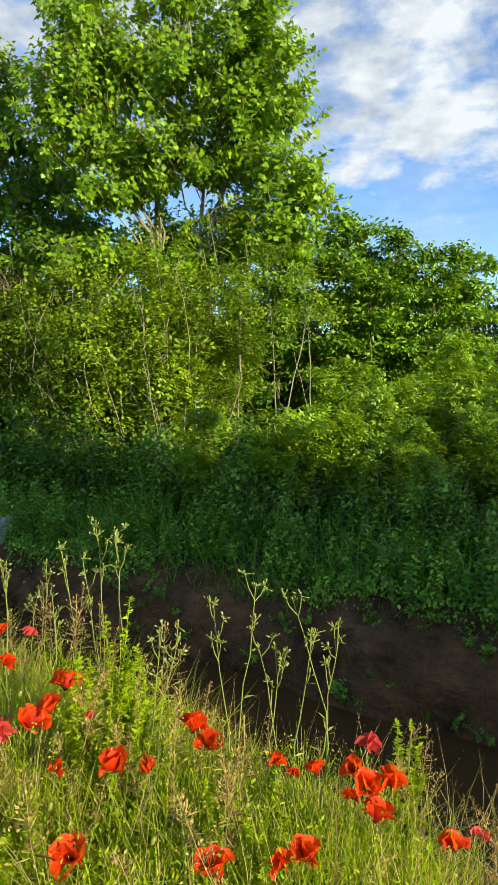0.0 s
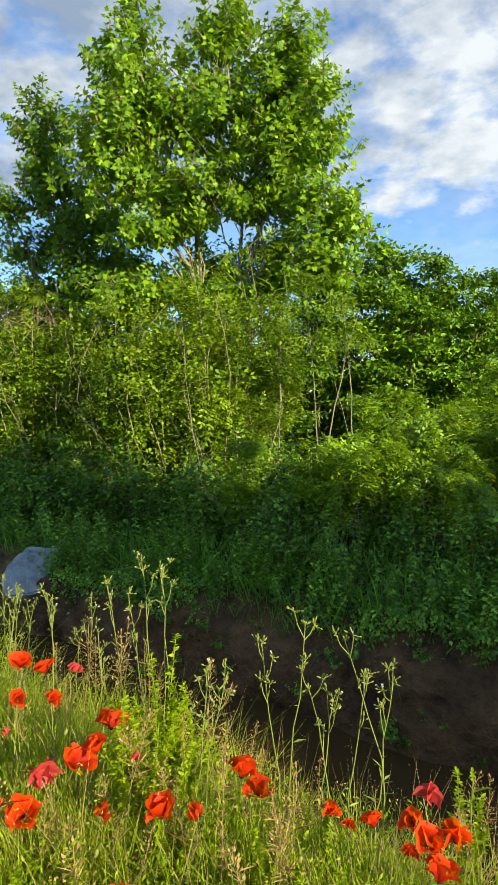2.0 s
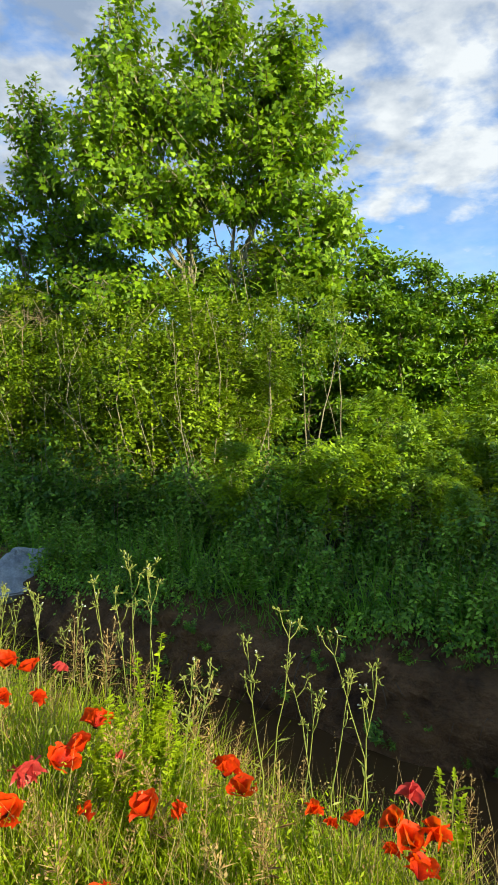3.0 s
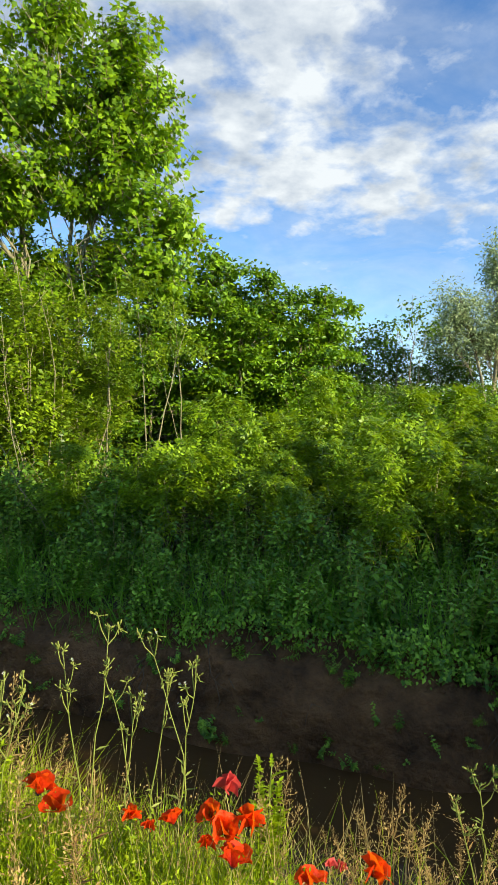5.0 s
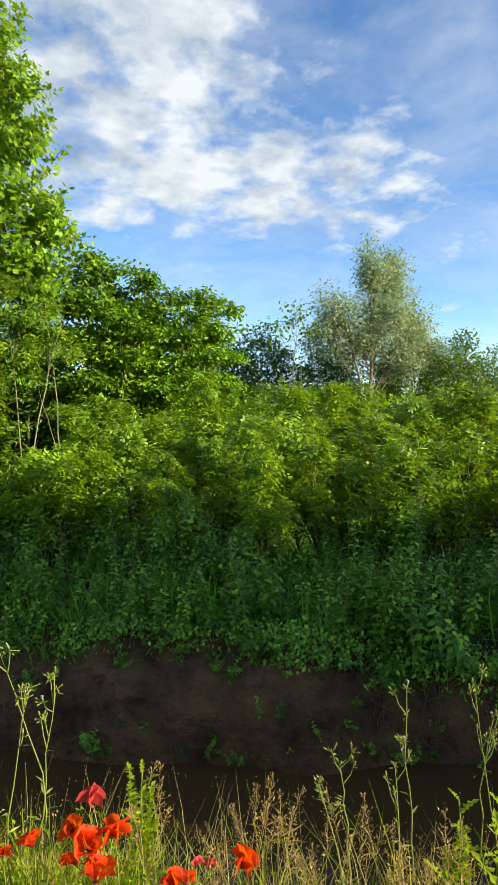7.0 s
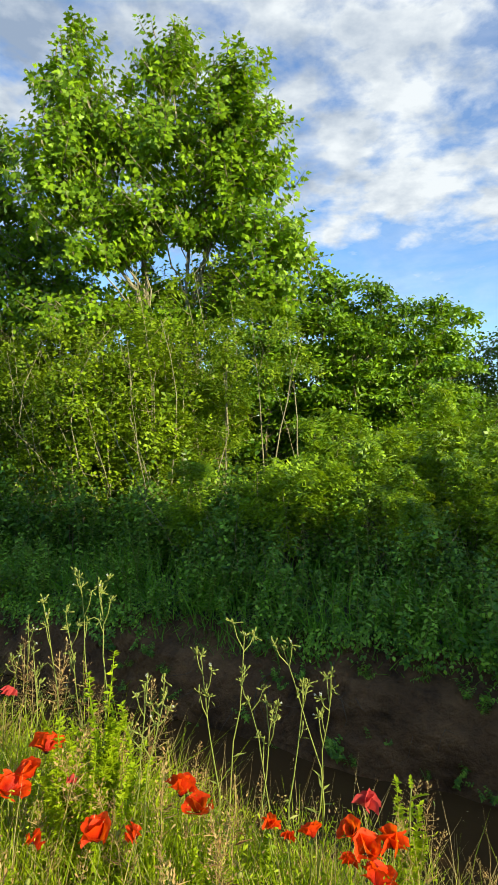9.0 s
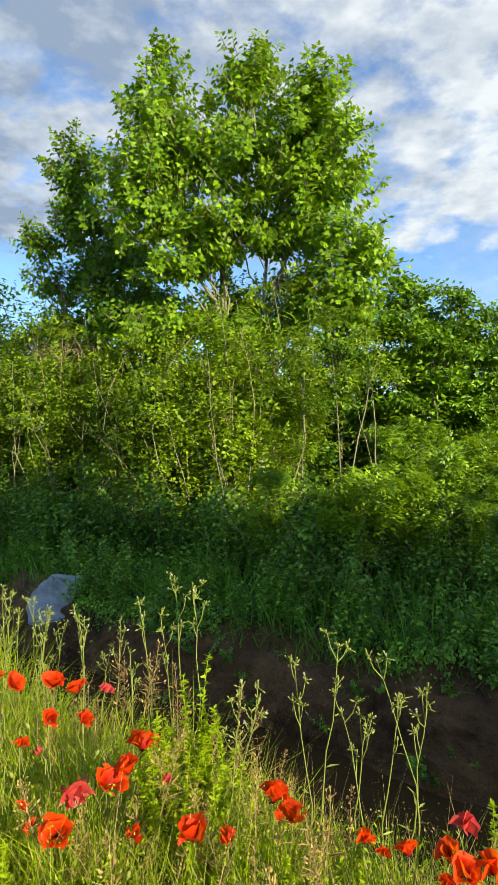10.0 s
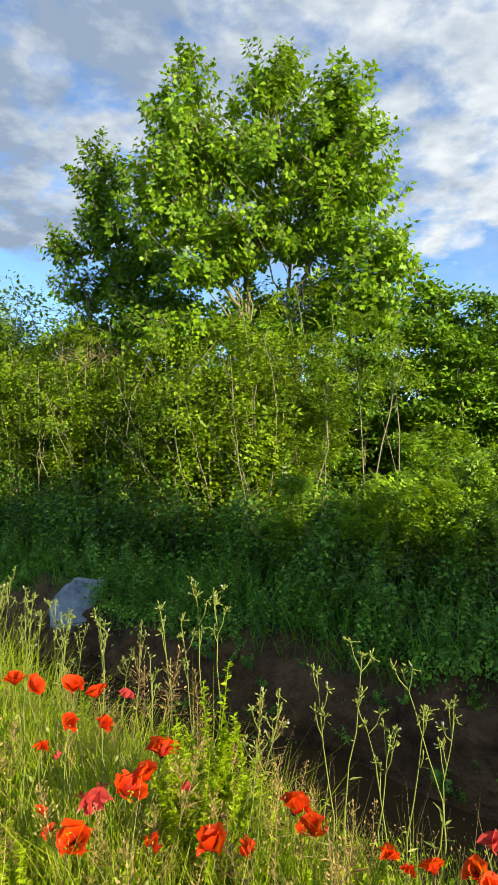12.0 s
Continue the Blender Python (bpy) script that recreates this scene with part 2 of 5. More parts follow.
def part(name, me, parent, label="", m=None):
    ob = new(name, me)
    ob.parent = parent
    if m is not None:
        ob.matrix_basis = m
    if label:
        ob["label"] = label
    return ob


def join(chunks):
    vs, ts, k = [], [], 0
    for v, t in chunks:
        vs.append(np.asarray(v, float))
        ts.append(np.asarray(t, int) + k)
        k += len(v)
    return np.concatenate(vs), np.concatenate(ts)


def tube(pts, radii, sides=5):
    """A tapered round stem along a line of points."""
    pts = np.asarray(pts, float)
    d = np.gradient(pts, axis=0)
    d /= np.linalg.norm(d, axis=1, keepdims=True) + 1e-9
    ref = np.where(np.abs(d[:, 2:3]) > 0.9, np.array([[1.0, 0, 0]]), np.array([[0, 0, 1.0]]))
    a = np.cross(d, ref)
    a /= np.linalg.norm(a, axis=1, keepdims=True)
    b = np.cross(d, a)
    ang = np.arange(sides) * 2 * np.pi / sides
    r = np.asarray(radii, float).reshape(-1, 1, 1)
    V = pts[:, None, :] + r * (np.cos(ang)[None, :, None] * a[:, None, :] + np.sin(ang)[None, :, None] * b[:, None, :])
    V = V.reshape(-1, 3)
    T = []
    for i in range(len(pts) - 1):
        for j in range(sides):
            p, q = i * sides + j, i * sides + (j + 1) % sides
            T += [(p, q, q + sides), (p, q + sides, p + sides)]
    e = (len(pts) - 1) * sides
    T += [(e, e + j, e + j + 1) for j in range(1, sides - 1)]
    return V, np.array(T)


def bend(a, b, sag=0.1, k=5, r=None):
    """A slightly crooked line from a to b."""
    a, b = np.asarray(a, float), np.asarray(b, float)
    r = rng if r is None else r
    u = np.linspace(0, 1, k)[:, None]
    side = r.normal(0, 1, 3) * sag * np.linalg.norm(b - a)
    return a + (b - a) * u + side * np.sin(np.pi * u) + r.normal(0, 1, (k, 3)) * 0.15 * sag * np.linalg.norm(b - a) * np.sin(np.pi * u)


# leaf shapes: base at the origin, along +y, face up, length 1
def leaf_maple():
    half = [(0.10, 0.02), (0.42, 0.02), (0.26, 0.20), (0.56, 0.46), (0.24, 0.47), (0.20, 0.70)]
    out = [(0, 0)] + half + [(0, 1.0)] + [(-x, y) for x, y in reversed(half)]
    V = [(0, 0.32, 0.0)] + [(x, y, -0.22 * (x * x + (y - 0.3) ** 2)) for x, y in out]
    n = len(out)
    return np.array(V), np.array([(0, 1 + i, 1 + (i + 1) % n) for i in range(n)])


def leaf_ovate(width=0.3):
    V = [(0, 0, 0), (-width, 0.32, 0.08), (-width * 0.7, 0.68, 0.04), (0, 1, -0.12), (width * 0.7, 0.68, 0.04), (width, 0.32, 0.08)]
    return np.array(V), np.array([(0, 2, 1), (0, 3, 2), (0, 4, 3), (0, 5, 4)])


def leaf_narrow(width=0.11):
    V = [(0, 0, 0), (-width, 0.4, 0.03), (0, 1, -0.1), (width, 0.4, 0.03)]
    return np.array(V), np.array([(0, 2, 1), (0, 3, 2)])


def leaf_pinnate(pairs=3, droop=0.3):
    V, T = [], []
    for i in range(pairs * 2 + 1):
        y = 0.18 + 0.66 * (i // 2) / (pairs - 1) if i < pairs * 2 else 0.9
        side = (1 if i % 2 else -1) if i < pairs * 2 else 0
        ax = np.array([side * 0.9, 0.42, -0.2]) if side else np.array([0, 1.0, -0.3])
        ln = 0.33
        base = np.array([0, y, -droop * y * y])
        ax /= np.linalg.norm(ax)
        w = np.cross(ax, (0, 0, 1.0)) * 0.085
        k = len(V)
        V += [base, base + ax * ln * 0.45 + w, base + ax * ln, base + ax * ln * 0.45 - w]
        T += [(k, k + 1, k + 2), (k, k + 2, k + 3)]
    k = len(V)
    V += [np.array([-0.01, 0, 0]), np.array([0.01, 0, 0]), np.array([0, 0.5, -droop * 0.25 + 0.002]), np.array([0, 0.9, -droop * 0.8])]
    T += [(k, k + 1, k + 2), (k + 2, k + 3, k)]
    return np.array(V), np.array(T)


def leaf_blade(curl=0.35):
    V, T = [], []
    for i, (y, w) in enumerate(((0, 0.9), (0.35, 1.0), (0.7, 0.7))):
        z = -curl * y * y
        V += [(-w * 0.5, y, z), (w * 0.5, y, z)]
    V.append((0, 1, -curl))
    T = [(0, 1, 3), (0, 3, 2), (2, 3, 5), (2, 5, 4), (4, 5, 6)]
    return np.array(V, float), np.array(T)


def scatter(shape, pos, axis, up, size, wide=None):
    """Copies of a leaf shape: base points, leaf directions, rough face directions, lengths."""
    V, T = shape
    pos, axis, up = (np.asarray(q, float) for q in (pos, axis, up))
    y = axis / (np.linalg.norm(axis, axis=1, keepdims=True) + 1e-9)
    x = np.cross(y, up)
    x /= np.linalg.norm(x, axis=1, keepdims=True) + 1e-9
    z = np.cross(x, y)
    size = np.asarray(size, float).reshape(-1, 1, 1)
    wide = size if wide is None else np.asarray(wide, float).reshape(-1, 1, 1)
    P = pos[:, None, :] + V[None, :, 0:1] * x[:, None, :] * wide + size * (V[None, :, 1:2] * y[:, None, :] + V[None, :, 2:3] * z[:, None, :])
    TT = T[None] + (np.arange(len(pos)) * len(V))[:, None, None]
    return P.reshape(-1, 3), TT.reshape(-1, 3)


def sprays(r, tips, out, count, spread, size, shape, face_up=1.0, droop=0.25):
    """Tufts of leaves round twig ends."""
    k = len(tips) * count
    base = np.repeat(tips, count, 0) + r.normal(0, spread, (k, 3))
    ax = np.repeat(out, count, 0) * 0.5 + r.normal(0, 0.75, (k, 3))
    ax[:, 2] = ax[:, 2] * 0.6 - droop
    up = r.normal(0, 0.45, (k, 3)) + np.array([0, 0, face_up]) + np.repeat(out, count, 0) * (1.3 - 0.8 * face_up)
    return scatter(shape, base, ax, up, size * r.uniform(0.65, 1.2, k))


def shoots(r, tips, out, length, leaves, size, shape, rise=0.45, droop=0.4):
    """Leafy shoots: short twigs outwards and up, leaves in turn along each. Gives the leaves and the twigs."""
    k = len(tips)
    way = out * 0.75 + r.normal(0, 0.35, (k, 3)) + np.array([0, 0, rise])
    way /= np.linalg.norm(way, axis=1, keepdims=True)
    ln = length * r.uniform(0.55, 1.25, k)
    side = np.cross(way, np.array([0.3, 0.5, 0.8]))
    side /= np.linalg.norm(side, axis=1, keepdims=True) + 1e-9
    other = np.cross(way, side)
    P, A, U, L = [], [], [], []
    for q in range(leaves):
        u = (q + 0.5) / leaves
        a = q * 2.4 + r.uniform(0, 0.8, (k, 1))
        ray = side * np.cos(a) + other * np.sin(a)
        sz = size * r.uniform(0.7, 1.15, k) * (1.08 - 0.38 * u)
        P.append(tips + way * (ln * (u - 0.45))[:, None] + ray * (sz * 0.45)[:, None])
        axis = ray * 0.9 + way * (0.25 + 0.5 * u) + r.normal(0, 0.2, (k, 3))
        axis[:, 2] -= droop
        A.append(axis)
        U.append(out * 0.85 + way * 0.2 + np.array([0, 0, 0.4]) + r.normal(0, 0.32, (k, 3)))
        L.append(sz)
    a, b = tips - way * (ln * 0.5)[:, None], ln * 1.02
    twigs = scatter(leaf_narrow(0.5), a, way, other, b, np.full(k, 0.012))
    return scatter(shape, np.concatenate(P), np.concatenate(A), np.concatenate(U), np.concatenate(L)), twigs


def blob_points(r, lobe, count):
    """Points in a leafy lobe (centre, radii), mostly near its skin, with directions outwards."""
    c, q = np.array(lobe[:3]), np.array(lobe[3:6])
    d = r.normal(0, 1, (count, 3))
    d /= np.linalg.norm(d, axis=1, keepdims=True)
    rad = r.uniform(0, 1, (count, 1)) ** 0.42
    wob = 1 + 0.22 * np.sin(3.1 * d[:, :1] + c[0] * 3) * np.cos(2.7 * d[:, 2:3] + c[2] * 2)
    return c + d * rad * q * wob, d


def lobed_tree(name, base, lobes, leaf, leaf_mat, bark_mat, trunk_r, size, per, tufts, seed, spread=0.13, stems=1, fork=0.35, clump=4, shoot=0.0, wobble=1.0, face_up=1.0):
    """A tree: slender trunks, limbs that fork off them into each lobe, twigs to the tufts, leaves on the twigs."""
    r = np.random.default_rng(seed)
    root = new(name)
    root.location = base
    b = np.array(base, float)
    tips, outs, trunks = [], [], []
    order = sorted(lobes, key=lambda q: -q[2])
    for i, lobe in enumerate(order):
        c = np.array(lobe[:3]) - b
        top = c + np.array([0, 0, lobe[5] * 0.7])
        u = np.linspace(0, 1, 10)[:, None]
        if i < stems:
            a = 2 * np.pi * i / stems + 0.4
            foot = np.array([math.cos(a) * 0.28 * (stems > 1), math.sin(a) * 0.2 * (stems > 1), -0.15])
            mid = foot * 0.8 + np.array([c[0] * 0.30, c[1] * 0.3, c[2] * 0.62])
            width = trunk_r * r.uniform(0.75, 1.1)
        else:
            near = min(trunks, key=lambda q: abs(q[-1][0] - c[0]) + abs(q[-1][1] - c[1]))
            k = int(np.clip(np.searchsorted(near[:, 2], c[2] * fork), 1, 6))
            foot = near[k]
            mid = foot * 0.55 + c * 0.45 + np.array([0, 0, (c[2] - foot[2]) * 0.12])
            width = trunk_r * 0.32
        line = (1 - u) ** 2 * foot + 2 * u * (1 - u) * mid + u ** 2 * top + r.normal(0, 0.0144, (10, 3)) * wobble * np.linalg.norm(c) * np.sin(np.pi * u)
        wood = [tube(line, width * (1 - 0.93 * np.linspace(0, 1, 10)) ** 0.8, 7)]
        if i < stems:
            trunks.append(line)
        count = max(4, int(tufts * (lobe[3] * lobe[5]) ** 0.8))
        p, d = blob_points(r, (*c, *lobe[3:6]), max(3, count // clump))
        # tufts gather in flat sprays at the branch ends
        near = np.repeat(p, clump, 0) + np.clip(r.normal(0, 1, (len(p) * clump, 3)), -1.4, 1.4) * np.array(lobe[3:6]) * ((0.26, 0.26, 0.15) if clump < 9 else (0.30, 0.30, 0.075))
        tips.append(near)
        outs.append(np.repeat(d, clump, 0))
        for q in (p[::3] if shoot else p):
            under = [k for k in range(3, 10) if line[k][2] < q[2] - 0.1]
            low = line[max(3, (under[-1] if under else 3) - int(r.integers(0, 3)))]
            wood.append(tube(bend(low, q, 0.08, 4, r), np.linspace(0.006 if shoot else 0.008, 0.002, 4) * (trunk_r / 0.06), 3))
        V, T = join(wood)
        part("trunk" if i < stems else "limb", tri_mesh(name + "_wood", V, T, bark_mat, True), root)
    tips, outs = np.concatenate(tips), np.concatenate(outs)
    if shoot:
        (V, T), twigs = shoots(r, tips, outs, shoot, per, size, leaf)
        tagged(part("twig", tri_mesh(name + "_twigs", *twigs, bark_mat), root), kind="stuff")
    else:
        V, T = sprays(r, tips, outs, per, spread, size, leaf, face_up)
    part("crown", tri_mesh(name + "_leaves", V, T, leaf_mat), root)
    return root


def shrub(name, height, width, leaf, leaf_mat, stem_mat, size, tufts, per, seed, stems=7, low=0.12, stem_r=0.014, spread=0.1):
    """A many-stemmed bush at the origin: fanned stems and leaf tufts in an uneven dome."""
    r = np.random.default_rng(seed)
    root = new(name)
    tips, outs, lines = [], [], []
    wood = [[] for i in range(stems)]
    for i in range(stems):
        a = r.uniform(0, 2 * np.pi)
        lean = r.uniform(0.1, 1.0) * width * 0.5
        top = np.array([math.cos(a) * lean, math.sin(a) * lean, height * r.uniform(0.72, 1.05) * (1 - 0.25 * (lean / (width * 0.5)) ** 2)])
        foot = np.array([math.cos(a), math.sin(a), 0]) * width * 0.08 * r.uniform(0, 1)
        foot[2] = -0.08
        line = bend(foot, top, 0.07, 7, r)
        wood[i].append(tube(line, stem_r * np.linspace(1, 0.25, 7), 5))
        lines.append(line)
    clump = 6
    for k in range(tufts // clump):
        w = r.integers(0, stems)
        line = lines[w]
        u = low + (1 - low) * r.uniform(0, 1) ** 0.9
        f = u * 6
        i = min(int(f), 5)
        on = line[i] * (1 - (f - i)) + line[i + 1] * (f - i)
        a = r.uniform(0, 2 * np.pi)
        ln = r.uniform(0.15, 0.62) * width * 0.5 * (1.15 - 0.7 * u)
        tip = on + np.array([math.cos(a) * ln, math.sin(a) * ln, r.uniform(0.05, 0.45) * ln + 0.05])
        way = np.array([math.cos(a), math.sin(a), 0.5])
        wood[w].append(tube(bend(on, tip, 0.06, 3, r), np.array([0.006, 0.004, 0.002]) * (stem_r / 0.014), 3))
        for q in range(clump):
            # each branch carries a flat drooping spray, with gaps between the branches
            back = r.uniform(-0.05, 0.75)
            at = tip - (tip - on) * back + r.normal(0, 1, 3) * np.array([0.085, 0.085, 0.045]) * width * (0.45 + 0.3 * back)
            tips.append(at)
            outs.append(way)
    for w in wood:
        V, T = join(w)
        part("stem", tri_mesh(name + "_stem", V, T, stem_mat, True), root)
    V, T = sprays(r, np.array(tips), np.array(outs), per, spread, size, leaf)
    part("foliage", tri_mesh(name + "_foliage", V, T, leaf_mat), root)
    return root


def plant_out(models, spots, label, category, group, grow=(0.85, 1.2), seed=1, lean=4, high=None):
    """Copies of a few model plants on a list of spots (x, y, z, size)."""
    r = np.random.default_rng(seed)
    used = set()
    for i, (x, y, z, k) in enumerate(spots):
        src = models[i % len(models)]
        m = pose(x, y, z, r.normal(0, lean), r.normal(0, lean), r.uniform(0, 360))
        k = k * r.uniform(*grow)
        tall = k * (1 if high is None else high)
        if i < len(models):
            src.matrix_basis = m
            src.scale = (k, k, tall)
            ob = src
        else:
            ob = copy_thing(src, m)
            ob.scale = (k, k, tall)
        tagged(ob, label, category, group)


# ---- ground ----
def smooth(a, b, x):
    u = np.clip((x - a) / (b - a), 0, 1)
    return u * u * (3 - 2 * u)


def lattice(i, j, k):
    h = (i * 374761393 + j * 668265263 + k * 2147483647) & 0xFFFFFFFF
    h = ((h ^ (h >> 13)) * 1274126177) & 0xFFFFFFFF
    return ((h ^ (h >> 16)) & 0xFFFF) / 65535.0


def clods(x, y, octaves=4, seed=0, gain=0.5):
    """Smooth value noise in -1..1, summed over octaves."""
    out, amp, tot = 0.0, 1.0, 0.0
    for o in range(octaves):
        i, j = np.floor(x).astype(np.int64), np.floor(y).astype(np.int64)
        u, v = x - i, y - j
        u, v = u * u * (3 - 2 * u), v * v * (3 - 2 * v)
        c = [lattice(i + a, j + b, seed + o) for a in (0, 1) for b in (0, 1)]
        out = out + amp * ((c[0] * (1 - v) + c[1] * v) * (1 - u) + (c[2] * (1 - v) + c[3] * v) * u - 0.5) * 2
        tot, amp, x, y = tot + amp, amp * gain, x * 2.03 + 3.1, y * 2.03 + 1.7
    return out / tot


def ground_height(s, n):
    s, n = np.asarray(s, float), np.asarray(n, float)
    m = n + 0.22 * clods(s * 0.8, 0 * s, 3, 2)
    z = -0.80 * smooth(1.55, 2.9, n + 0.2 * clods(s * 0.9, 0 * s, 3, 4))
    z = z + 0.62 * smooth(3.82, 4.14, m) + 0.20 * smooth(4.12, 4.42, m)
    z = z + 0.035 * clods(s * 1.6, n * 1.6, 4, 8) + 0.04 * smooth(5, 9, n)
    bank = smooth(3.6, 3.85, m) * (1 - smooth(4.25, 4.5, m))
    return z + bank * 0.06 * clods(s * 4, n * 5, 4, 1, 0.6)


def stretched(fine_lo, fine_hi, step, far):
    mid = np.arange(fine_lo, fine_hi, step)
    grow = np.geomspace(step, far, 34)
    return np.concatenate([fine_lo - grow[::-1], mid, fine_hi + grow])


def build_ground():
    s = stretched(-7.0, 6.0, 0.06, 900)
    n = stretched(1.2, 4.8, 0.04, 900)
    n = np.unique(np.concatenate([n, np.arange(3.7, 4.5, 0.016)]))
    Sg, Ng = np.meshgrid(s, n, indexing="ij")
    Z = ground_height(Sg, Ng)
    near = (np.abs(Sg) < 9) & (Ng > 3.6) & (Ng < 4.7)
    face = np.clip((Z + 0.85) / 0.3, 0, 1) * np.clip((0.02 - Z) / 0.15, 0, 1) * near
    # crumbled lumps and hollows in the face of the bank
    Nd = Ng + face * (0.10 * clods(Sg * 1.6, Z * 2.2, 3, 21, 0.45) + 0.045 * clods(Sg * 9, Z * 11, 4, 22, 0.62))
    X, Y = sn(Sg, Nd)
    V = np.stack([X, Y, Z], -1).reshape(-1, 3)
    a, b = len(s), len(n)
    I = (np.arange(a - 1)[:, None] * b + np.arange(b - 1)[None]).ravel()
    T = np.concatenate([np.stack([I, I + b, I + b + 1], 1), np.stack([I, I + b + 1, I + 1], 1)])
    me = tri_mesh("ground", V, T, SOIL, True)
    me.materials.append(CLAY)
    mid = Ng.reshape(-1)[T].mean(1)
    me.polygons.foreach_set("material_index", ((mid > 2.2) & (mid < 4.36)).astype(np.int32))
    tagged(new("ground", me), "dark soil with a stream cut through crumbling clay banks", "ground", kind="structure")


build_ground()


def build_water():
    s, n = np.linspace(-60, 60, 61), np.array([2.3, 3.0, 3.6, 4.25])
    Sg, Ng = np.meshgrid(s, n, indexing="ij")
    X, Y = sn(Sg, Ng)
    V = np.stack([X, Y, np.full_like(X, -0.70)], -1).reshape(-1, 3)
    I = (np.arange(60)[:, None] * 4 + np.arange(3)[None]).ravel()
    T = np.concatenate([np.stack([I, I + 4, I + 5], 1), np.stack([I, I + 5, I + 1], 1)])
    tagged(new("water", tri_mesh("water", V, T, WATER, True)), "dark still brown water of a narrow stream", "water", kind="structure")


build_water()

# ---- trees beyond the stream ----
MAPLE_LOBES = [(-2.58, 9.9, 7.36, 0.48, 0.6, 0.95), (-1.78, 9.9, 6.5, 0.45, 0.6, 0.6), (-2.8, 9.7, 5.6, 0.62, 0.9, 0.85), (-2.5, 9.9, 6.3, 0.66, 0.8, 0.8),
               (-0.95, 9.9, 7.38, 0.47, 0.6, 0.95), (0.10, 9.8, 7.02, 0.42, 0.6, 0.9), (0.46, 9.7, 5.95, 0.52, 0.8, 0.85),
               (0.88, 9.4, 4.55, 0.36, 0.6, 0.45), (-1.3, 9.9, 6.2, 0.8, 0.9, 0.85), (-0.1, 9.6, 5.3, 0.72, 0.7, 0.55), (0.45, 9.4, 3.9, 0.62, 0.6, 0.55),
               (-0.25, 9.8, 6.3, 0.72, 0.8, 0.75), (-1.3, 9.7, 5.2, 0.6, 0.6, 0.35), (-2.1, 9.8, 5.2, 0.5, 0.6, 0.4), (-2.3, 9.4, 4.35, 0.42, 0.4, 0.25),
               (-2.5, 9.5, 3.4, 0.8, 0.6, 0.35), (0.2, 9.3, 4.7, 0.42, 0.5, 0.32), (-0.7, 9.5, 4.75, 0.36, 0.4, 0.2), (-1.5, 9.9, 4.8, 0.5, 0.5, 0.25), (-0.45, 9.9, 4.95, 0.45, 0.4, 0.25), (-1.75, 9.6, 4.5, 0.4, 0.4, 0.25), (-1.2, 10.2, 4.0, 0.6, 0.4, 0.3), (-1.9, 10.3, 3.7, 0.6, 0.4, 0.3),
               (-1.1, 9.5, 3.35, 0.7, 0.5, 0.28), (-0.2, 10.2, 4.2, 0.5, 0.4, 0.3), (-0.3, 9.5, 3.6, 0.5, 0.4, 0.25)]
maple = lobed_tree("maple_tree", (-0.95, 9.8, 0.05), MAPLE_LOBES, leaf_maple(), MAPLE, PALEBARK, 0.058, 0.118, 16, 200, 11, stems=6, fork=0.62, shoot=0.42, clump=2)
tagged(maple, "tall green maple with several pale slender trunks", "tree")
SHADED_LOBES = [(-4.62, 11.6, 6.75, 0.5, 0.55, 0.85), (-4.3, 11.6, 5.9, 0.65, 0.65, 0.7), (-5.35, 11.5, 5.55, 0.42, 0.45, 0.28), (-4.95, 11.5, 4.75, 0.5, 0.5, 0.35),
                (-3.7, 11.5, 5.0, 0.8, 0.6, 0.7), (-4.1, 11.4, 4.1, 0.8, 0.6, 0.5), (-3.2, 11.2, 4.3, 0.7, 0.6, 0.5), (-4.8, 11.4, 3.7, 0.7, 0.6, 0.45), (-2.8, 11.3, 3.6, 0.7, 0.6, 0.4)]
ob = lobed_tree("maple_tree", (-4.0, 11.6, 0.05), SHADED_LOBES, leaf_maple(), MAPLE, BARK, 0.055, 0.125, 16, 175, 12, stems=3, fork=0.62, shoot=0.42, clump=2)
tagged(ob, "dark green maple standing in the shade of a taller one", "tree")

pin = leaf_pinnate()
small = leaf_narrow(0.3)
thicket = [shrub("shrub", 3.35, 2.0, pin, THICKET, PALEBARK, 0.185, 258, 5, 21 + i, stems=7, low=0.06, stem_r=0.011, spread=0.06) for i in range(2)]
thicket += [shrub("shrub", 3.2, 2.0, small, THICKET, PALEBARK, 0.066, 330, 17, 31 + i, stems=7, low=0.05, stem_r=0.011, spread=0.075) for i in range(2)]
spots = []
for i in range(46):
    x, n = -9.0 + 8.75 * (i + rng.uniform(0, 1)) / 46, rng.uniform(6.2, 7.9)
    s = (x - n * NX) / SX
    x, y = sn(s, n)
    spots.append((x, y, 0.03, 0.97 + 0.12 * (n - 6.2) + 0.04 * max(0, -x - 2)))
for x, n in [(-2.4, 6.4), (-2.0, 6.9), (-2.7, 7.3), (-4.3, 6.5), (-0.9, 7.0), (-1.4, 6.3)]:
    spots.append((*sn((x - n * NX) / SX, n), 0.03, 1.0))
plant_out(thicket, spots, "tall olive-green shrub with fine feathery leaves", "shrub", "thicket beyond the stream", (0.88, 1.1), 3)

